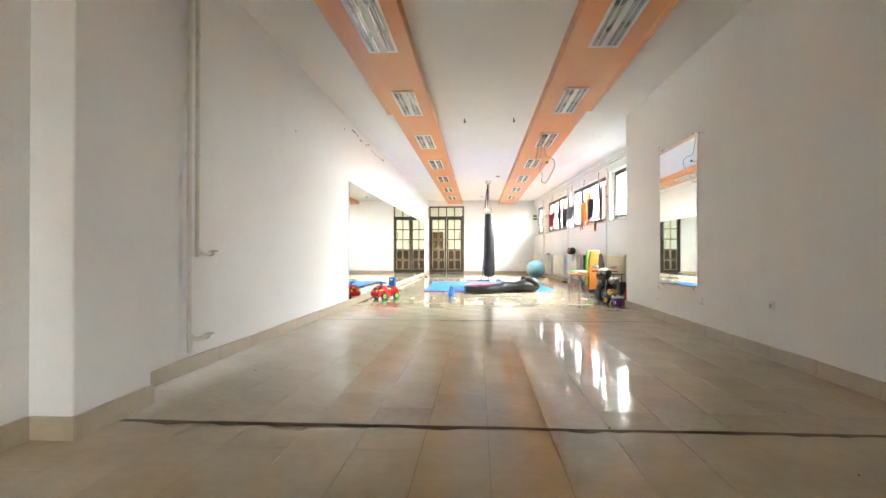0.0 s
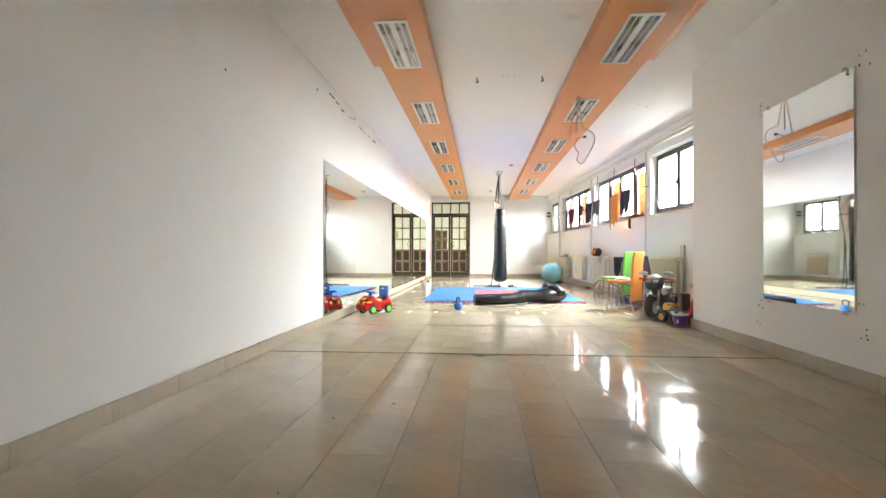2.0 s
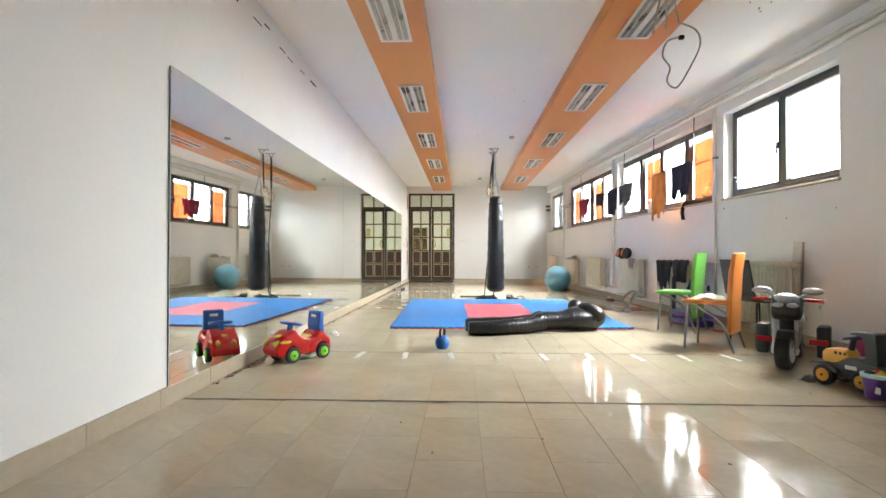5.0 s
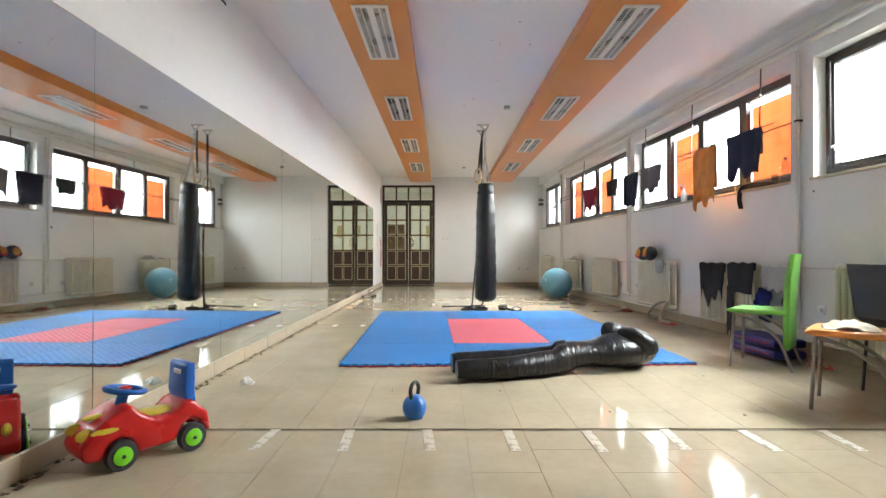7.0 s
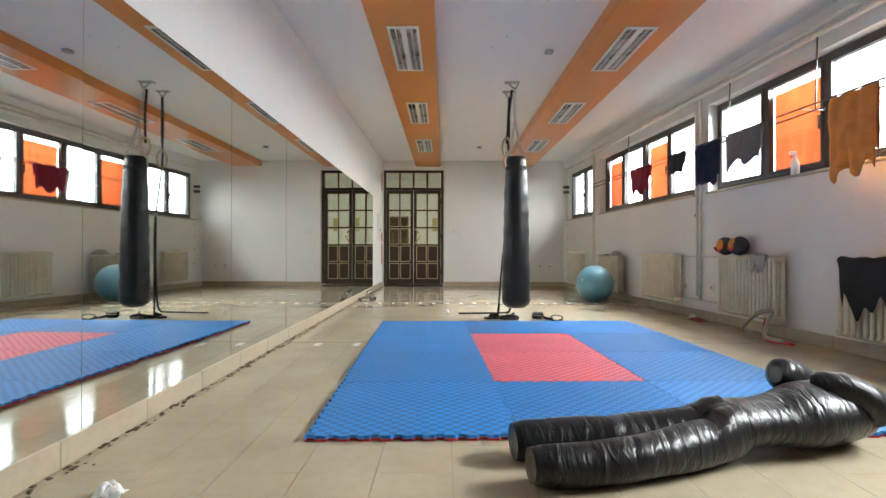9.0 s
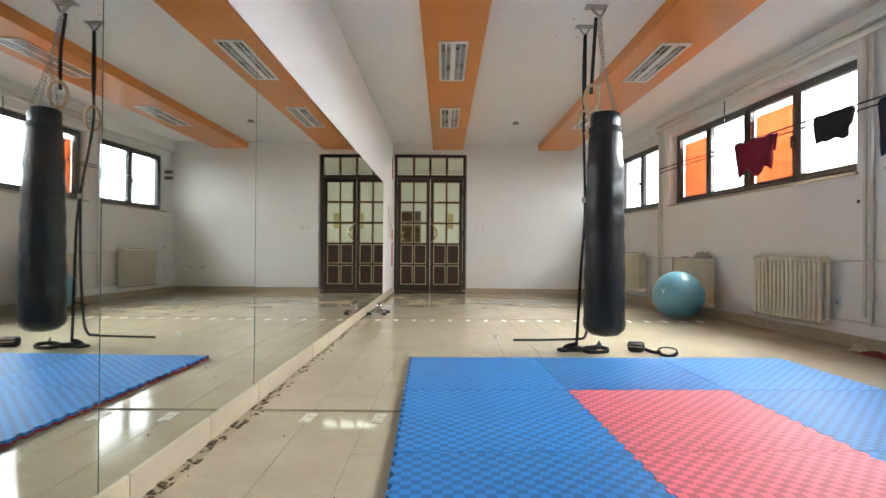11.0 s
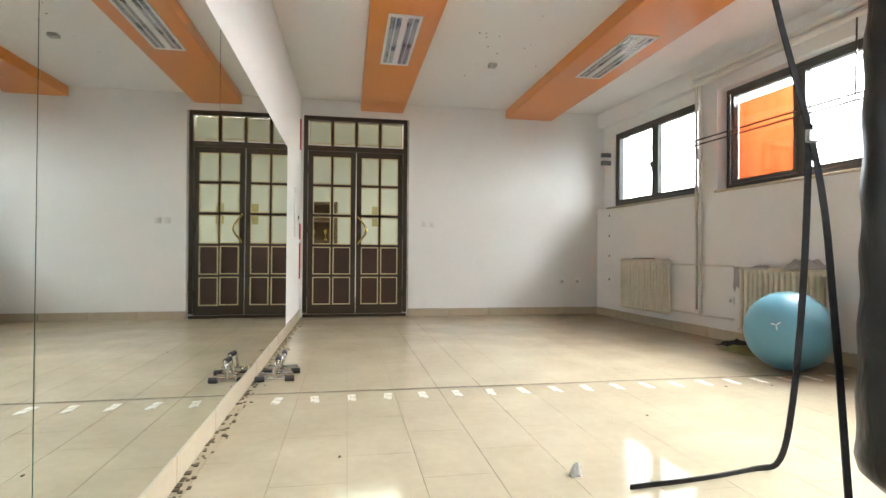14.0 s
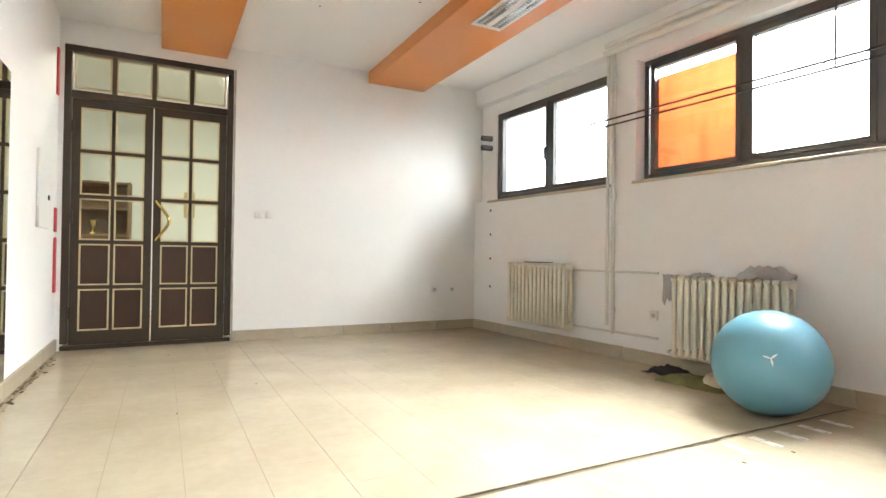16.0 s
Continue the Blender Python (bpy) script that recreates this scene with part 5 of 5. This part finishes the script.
heap("drawstring_bag", "dark blue drawstring bag hanging by the radiator", WALL @ pose(-0.16, U(13.85), 0.42, 0, -90, 0), 0.2, 0.13, 0.1, cloth("royal", (0.02, 0.03, 0.16)), 21, "bag")
bpipe("bag_cord", "pale cord holding the drawstring bag", [(-0.17, U(13.85), 0.6), (-0.15, U(13.88), 0.8)], 0.006, M_CREAMC, WALL)
bpipe("skipping_rope", "thin red cord on the floor", smooth_path([(-0.3, U(13.1), 0.008), (-0.4, U(12.95), 0.008), (-0.32, U(12.8), 0.008), (-0.25, U(12.95), 0.008)], 5), 0.006, M_REDP, WALL)


# ---------------------------------------------------------------- ride-on toys
def wheel(parent, x, y, z, r, w, tyre, rim, hub=M_BLACK, steer=0):
    """A wheel whose axle runs along y."""
    m = pose(x, y, z, 90, 0, steer)
    t = part("wheel", lathe([(r * 0.6, -w / 2), (r * 0.93, -w / 2), (r, -w / 3), (r, w / 3), (r * 0.93, w / 2), (r * 0.6, w / 2)], 28, m), tyre, parent, "black tyre")
    for s in (-1, 1):
        part("rim", lathe([(r * 0.62, 0), (r * 0.6, 0.006), (r * 0.3, 0.012), (r * 0.1, 0.012)], 24, m @ pose(0, 0, s * w / 2, 0 if s > 0 else 180, 0, 0)), rim, t)
        part("hub", lathe([(r * 0.14, 0.01), (r * 0.1, 0.02)], 10, m @ pose(0, 0, s * w / 2, 0 if s > 0 else 180, 0, 0)), hub, t)
    return t


car = thing("ride_on_car", "red plastic ride-on toy car with blue seat back", "toy car", facing(-1.51, 10.98, -0.62, -0.78) @ Matrix.Scale(0.9, 4))
outline = [(0.29, 0.07), (0.31, 0.13), (0.25, 0.22), (0.14, 0.28), (0.09, 0.30), (0.05, 0.25), (-0.02, 0.21), (-0.12, 0.215), (-0.16, 0.26), (-0.21, 0.265), (-0.25, 0.22), (-0.29, 0.19), (-0.31, 0.08), (-0.27, 0.08),
           (-0.25, 0.14), (-0.2, 0.165), (-0.15, 0.14), (-0.12, 0.07), (0.06, 0.06), (0.09, 0.13), (0.14, 0.155), (0.19, 0.13), (0.21, 0.06)]
part("body", sweep_profile(outline, 0.25, Matrix.Identity(4), 0.024), M_REDP, car)
part("seat", ellipsoid((-0.05, 0, 0.215), (0.12, 0.075, 0.022)), M_YELP, car, "yellow seat")
bk = sweep_profile([(-0.19, 0.24), (-0.175, 0.3), (-0.185, 0.44), (-0.2, 0.455), (-0.235, 0.45), (-0.235, 0.3), (-0.24, 0.24)], 0.19, Matrix.Identity(4), 0.022)
part("seat_back", bk, M_BLUEP, car, "blue seat back")
part("grip_hole", B((-0.183, 0, 0.40), (0.012, 0.08, 0.028), 0.008, 2), M_WPLAST, car, "pale grip slot")
part("steering_column", tube([(0.1, 0, 0.28), (0.08, 0, 0.345)], 0.026, 12), M_BLUEP, car)
part("steering_wheel", tube([(0.075 + 0.085 * math.cos(t), 0.095 * math.sin(t), 0.352 + 0.015 * math.cos(t)) for t in (2 * math.pi * q / 28 for q in range(28))], 0.014, 10, closed=True), M_BLUEP, car, "blue steering wheel")
part("wheel_spokes", B((0.075, 0, 0.35), (0.03, 0.17, 0.014), 0.004, 1), M_BLUEP, car)
part("horn", ellipsoid((0.075, 0, 0.36), (0.03, 0.03, 0.012)), M_REDP, car)
for sx in (0.14, -0.2):
    for sy in (-1, 1):
        wheel(car, sx, sy * 0.125, 0.072, 0.072, 0.045, M_RUBBER, M_GREENP)
for sy in (-1, 1):
    part("headlight", ellipsoid((0.265, sy * 0.07, 0.185), (0.05, 0.022, 0.03), pose(0, 0, 0, 0, 0, 0)), M_YELP, car, "yellow headlight")
part("bonnet_stripe", ellipsoid((0.2, 0, 0.245), (0.07, 0.025, 0.014), None), M_YELP, car, "yellow bonnet mark")
part("flank_stripe", ellipsoid((0.20, 0.121, 0.2), (0.07, 0.006, 0.018), None), M_YELP, car, "yellow flank mark")

moto = thing("ride_on_motorbike", "black and silver toy motorbike with red grips", "toy motorbike", facing(2.68, 11.02, -0.60, -0.80) @ Matrix.Scale(0.88, 4))
wheel(moto, 0.38, 0, 0.165, 0.165, 0.11, M_RUBBER, M_SILVER, M_SILVER, -6)
wheel(moto, -0.36, 0, 0.13, 0.13, 0.12, M_RUBBER, M_DGREY)
for sy in (-1, 1):
    part("fork", tube([(0.4, sy * 0.085, 0.165), (0.3, sy * 0.08, 0.48)], 0.018, 10), M_SILVER, moto, "silver front fork")
    part("fork_cover", ellipsoid((0.395, sy * 0.09, 0.18), (0.05, 0.02, 0.045)), M_SILVER, moto)
    part("handlebar", tube([(0.22, sy * 0.04, 0.6), (0.2, sy * 0.16, 0.62)], 0.011, 8), M_BLACK, moto)
    part("grip", tube([(0.2, sy * 0.15, 0.62), (0.19, sy * 0.28, 0.61)], 0.017, 10), M_REDP, moto, "red rubber grip")
    mi = part("mirror_arm", tube([(0.27, sy * 0.08, 0.64), (0.24, sy * 0.17, 0.69)], 0.008, 6), M_SILVER, moto)
    part("mirror_shell", ellipsoid((0.235, sy * 0.2, 0.70), (0.03, 0.085, 0.035)), M_SILVER, mi, "silver rear-view mirror")
    part("headlight", ellipsoid((0.375, sy * 0.055, 0.575), (0.035, 0.05, 0.028)), mat("clear_lens", (0.45, 0.46, 0.47), 0.12), moto, "clear headlight")
    part("pannier", B((-0.22, sy * 0.25, 0.2), (0.24, 0.11, 0.30), 0.025, 2), M_BLACK, moto)
    part("reflector", B((-0.09, sy * 0.22, 0.2), (0.03, 0.15, 0.05), 0.008, 2), M_REDP, moto, "red reflector")
    part("tank_flank", ellipsoid((0.05, sy * 0.14, 0.40), (0.13, 0.085, 0.075), pose(0, 0, 0, sy * 12, 0, 0)), M_SILVER, moto)
fb = sweep_profile([(0.40, 0.47), (0.415, 0.53), (0.38, 0.60), (0.28, 0.66), (0.14, 0.64), (0.12, 0.56), (0.2, 0.47), (0.3, 0.43)], 0.25, Matrix.Identity(4), 0.03)
for v in fb.verts:
    v.co.y *= 1.0 - 0.9 * max(0.0, v.co.x - 0.25) - 0.6 * max(0.0, 0.53 - v.co.z)
part("fairing", fb, M_BLACK, moto)
part("windscreen", ellipsoid((0.28, 0, 0.625), (0.115, 0.105, 0.06)), M_SILVER, moto, "silver windscreen cowl")
part("mudguard", sweep_profile([(0.5, 0.3), (0.42, 0.35), (0.3, 0.35), (0.24, 0.28), (0.26, 0.27), (0.32, 0.33), (0.41, 0.335), (0.48, 0.29)], 0.12, Matrix.Identity(4), 0.008), M_BLACK, moto)
part("frame", sweep_profile([(0.26, 0.5), (0.05, 0.46), (-0.15, 0.36), (-0.4, 0.42), (-0.42, 0.38), (-0.3, 0.2), (0.0, 0.14), (0.18, 0.3)], 0.14, Matrix.Identity(4), 0.02), M_BLACK, moto)
part("seat", sweep_profile([(0.0, 0.40), (-0.15, 0.37), (-0.4, 0.43), (-0.44, 0.46), (-0.2, 0.43), (0.0, 0.45)], 0.16, Matrix.Identity(4), 0.012), M_DGREY, moto)
part("tail", ellipsoid((-0.34, 0, 0.42), (0.14, 0.07, 0.05)), M_SILVER, moto, "silver tail cowl")

tr = thing("ride_on_tractor", "amber and black toy tractor with scuffed plastic", "toy tractor", facing(2.60, 10.17, -0.37, 0.93) @ Matrix.Scale(0.88, 4))
for sx, r in ((0.15, 0.082), (-0.14, 0.082)):
    for sy in (-1, 1):
        wheel(tr, sx, sy * 0.11, r, r, 0.06, M_RUBBER, M_TRACTOR)
part("bonnet", sweep_profile([(0.20, 0.18), (0.20, 0.25), (0.17, 0.285), (0.02, 0.295), (-0.01, 0.24), (0.05, 0.21), (0.09, 0.17)], 0.15, Matrix.Identity(4), 0.014), M_TRACTOR, tr, "amber bonnet")
part("grille", B((0.203, 0, 0.215), (0.012, 0.11, 0.075), 0.004, 1), M_DGREY, tr)
part("chassis", sweep_profile([(0.22, 0.10), (0.2, 0.17), (0.07, 0.19), (0.0, 0.24), (-0.08, 0.24), (-0.14, 0.21), (-0.30, 0.19), (-0.33, 0.15), (-0.2, 0.07), (0.05, 0.07)], 0.17, Matrix.Identity(4), 0.012), M_DGREY, tr)
for sy in (-1, 1):
    part("mudguard", sweep_profile([(0.26, 0.15), (0.24, 0.178), (0.13, 0.185), (0.05, 0.14), (0.04, 0.11), (0.07, 0.12), (0.13, 0.17), (0.22, 0.165)], 0.06, pose(0, sy * 0.11, 0), 0.004), M_DGREY, tr)
    for k in range(3):
        part("vent", B((0.09 - 0.035 * k, sy * 0.076, 0.262), (0.022, 0.006, 0.022), 0.002, 1), M_BLACK, tr)
    part("side_badge", B((-0.03, sy * 0.087, 0.165), (0.085, 0.006, 0.03), 0.002, 1), M_WPLAST, tr, "pale side mark")
part("steering_column", tube([(0.02, 0, 0.29), (0.0, 0, 0.38)], 0.022, 10), M_BLACK, tr)
part("steering_wheel", tube([(0.0 + 0.065 * math.cos(t), 0.07 * math.sin(t), 0.385 - 0.012 * math.cos(t)) for t in (2 * math.pi * q / 20 for q in range(20))], 0.011, 8, closed=True), M_BLACK, tr)
part("wheel_hub", lathe([(0.05, 0.375), (0.045, 0.387), (0.02, 0.392)], 14), M_BLACK, tr)
part("cab_frame", sweep_profile([(-0.02, 0.44), (-0.18, 0.45), (-0.20, 0.44), (-0.21, 0.20), (-0.13, 0.20), (-0.12, 0.36), (-0.10, 0.415), (-0.02, 0.42)], 0.15, Matrix.Identity(4), 0.006), M_BLACK, tr, "black upright cab panel")
ts = thing("child_chair", "black plastic child chair shell tilted back", "chair", facing(2.80, 9.98, -0.9, -0.3))
part("shell", sweep_profile([(0.12, 0.2), (-0.05, 0.18), (-0.13, 0.45), (-0.16, 0.44), (-0.09, 0.14), (0.12, 0.16)], 0.26, Matrix.Identity(4), 0.014), M_BLACK, ts)
part("base", B((0.0, 0, 0.08), (0.22, 0.2, 0.15), 0.03, 2), M_DGREY, ts)
thing("magenta_bag", "magenta plastic bag behind the toys", "bag", facing(3.12, 10.75, 1, 0), "", "", ellipsoid((0, 0, 0.14), (0.13, 0.14, 0.15)), mat("magenta_plastic", (0.32, 0.02, 0.10), 0.35))
bu = thing("toy_bucket", "purple plastic bucket with pale rim full of toys", "bucket", pose(2.555, 9.89, 0) @ Matrix.Scale(0.8, 4))
part("pail", lathe([(0.085, 0), (0.09, 0.005), (0.115, 0.18), (0.108, 0.18), (0.085, 0.02)], 24), M_PURPLE, bu)
part("rim", lathe([(0.112, 0.165), (0.124, 0.17), (0.124, 0.195), (0.112, 0.195)], 24), M_TEAL, bu, "pale teal rim")
part("picture", B((-0.075, -0.078, 0.08), (0.006, 0.07, 0.05), 0.001, 1, pose(0, 0, 0, 0, 0, 0)), M_WPLAST, bu, "faded printed patch")
for k, (c, mt) in enumerate((((0.03, 0.02, 0.19), M_REDP), ((-0.04, 0.03, 0.185), M_BLACK), ((0.0, -0.05, 0.185), M_YELP))):
    thing("toy_block", "small plastic toy piece in the bucket", "toy", pose(2.555 + c[0] * 0.75, 9.89 + c[1] * 0.75, c[2] * 0.8, 20 * k, 30, 15 * k), "", "", B((0, 0, 0), (0.07, 0.05, 0.04), 0.01, 2), mt)
thing("red_stick", "red plastic toy handle leaning on the wall corner", "stick", None, "", "", tube([(2.62, 9.88, 0.012), (2.70, 9.83, 0.36)], 0.016, 8), M_REDP)
heap("toy_pieces", "small grey broken toy pieces on the floor", pose(2.44, 10.35, 0), 0.09, 0.06, 0.05, M_DGREY, 30, "toy")

# ---------------------------------------------------------------- ceiling things
cb = thing("hanging_cable", "loose grey cables looped down from the orange strip", "cable", pose(1.34, 10.15, 0))
for k in range(3):
    part("cord", tube(smooth_path([(0.0 + 0.01 * k, 0, 2.95), (-0.05 + 0.05 * k, 0.02, 2.7), (-0.10 + 0.09 * k, 0.03, 2.45 + 0.04 * k)], 6), 0.007, 6), M_CREAMC, cb)
part("loop", tube(smooth_path([(0.1, 0.03, 2.53), (0.2, 0.03, 2.48), (0.23, 0.03, 2.38), (0.16, 0.03, 2.22), (0.07, 0.03, 2.08), (0.0, 0.03, 2.12), (0.02, 0.03, 2.22), (-0.03, 0.03, 2.3), (0.0, 0.03, 2.4), (0.08, 0.03, 2.43)], 6), 0.006, 6), M_GREYC, cb)
part("connector", B((0.1, 0.03, 2.43), (0.035, 0.03, 0.03), 0.005, 1), M_BLACK, cb)
for x in (0.03, 0.84):
    hk = thing("ceiling_hook", "dark iron hook in the ceiling", "hook", pose(x, 9.75, CEIL), "", "", tube(smooth_path([(0, 0, 0), (0, 0, -0.03), (0.015, 0, -0.05), (0, 0, -0.065), (-0.012, 0, -0.05)], 5), 0.008, 8), M_HOLE)
for x, y in ((0.42, 21.9), (0.83, 16.4)):
    sd = thing("ceiling_box", "small grey junction box on the ceiling", "junction box", pose(x, y, CEIL - 0.02), "", "", B((0, 0, 0), (0.09, 0.09, 0.04), 0.008, 2), M_STEEL)

# ---------------------------------------------------------------- floor tiles (last)
TW, TL = 0.3, 0.6
JOINTS = (3.56, 7.82, 9.70, 11.34, 15.53, 19.50)
tile_me = {}


def tile_mesh(w, l):
    key = (round(w, 3), round(l, 3))
    if key not in tile_me:
        b = B((0, 0, -0.004), (w - 0.0025, l - 0.002, 0.008))
        tile_me[key] = finish(b, "tile", M_TILE, False)
    return tile_me[key]


floor_ob = bpy.data.objects["floor"]
far = bmesh.new()
cuts = [BACK] + [j for j in JOINTS] + [END + 4]
for seg_i, (c0, c1) in enumerate(zip(cuts, cuts[1:])):
    c0 += 0.02 if seg_i else 0
    c1 -= 0.02
    n = max(1, round((c1 - c0) / TL))
    l = (c1 - c0) / n
    near = 1.4 < c0 < 9.7
    x = -2.4
    col = 0
    while x < 3.75:
        for k in range(n + 1):
            off = 0.5 if col % 2 else 0
            a, b = c0 + (k - off) * l, c0 + (k + 1 - off) * l
            a, b = max(a, c0), min(b, c1)
            if b - a < 0.05:
                continue
            if near and LEFT - 0.1 < x < RIGHT and 3.4 < a < 11.2:
                o = new("tile", tile_mesh(TW, b - a))
                o.location = (x + TW / 2, (a + b) / 2, 0.0)
                o.parent = floor_ob
            else:
                box(far, (x + TW / 2, (a + b) / 2, -0.004), (TW - 0.002, b - a - 0.0015, 0.008))
        x += TW
        col += 1
ft = part("tiles", far, M_TILE, floor_ob, "cream marble tiles with brown veins", smooth=False)
ft["kind"] = "stuff"
print("tiles", len(floor_ob.children))
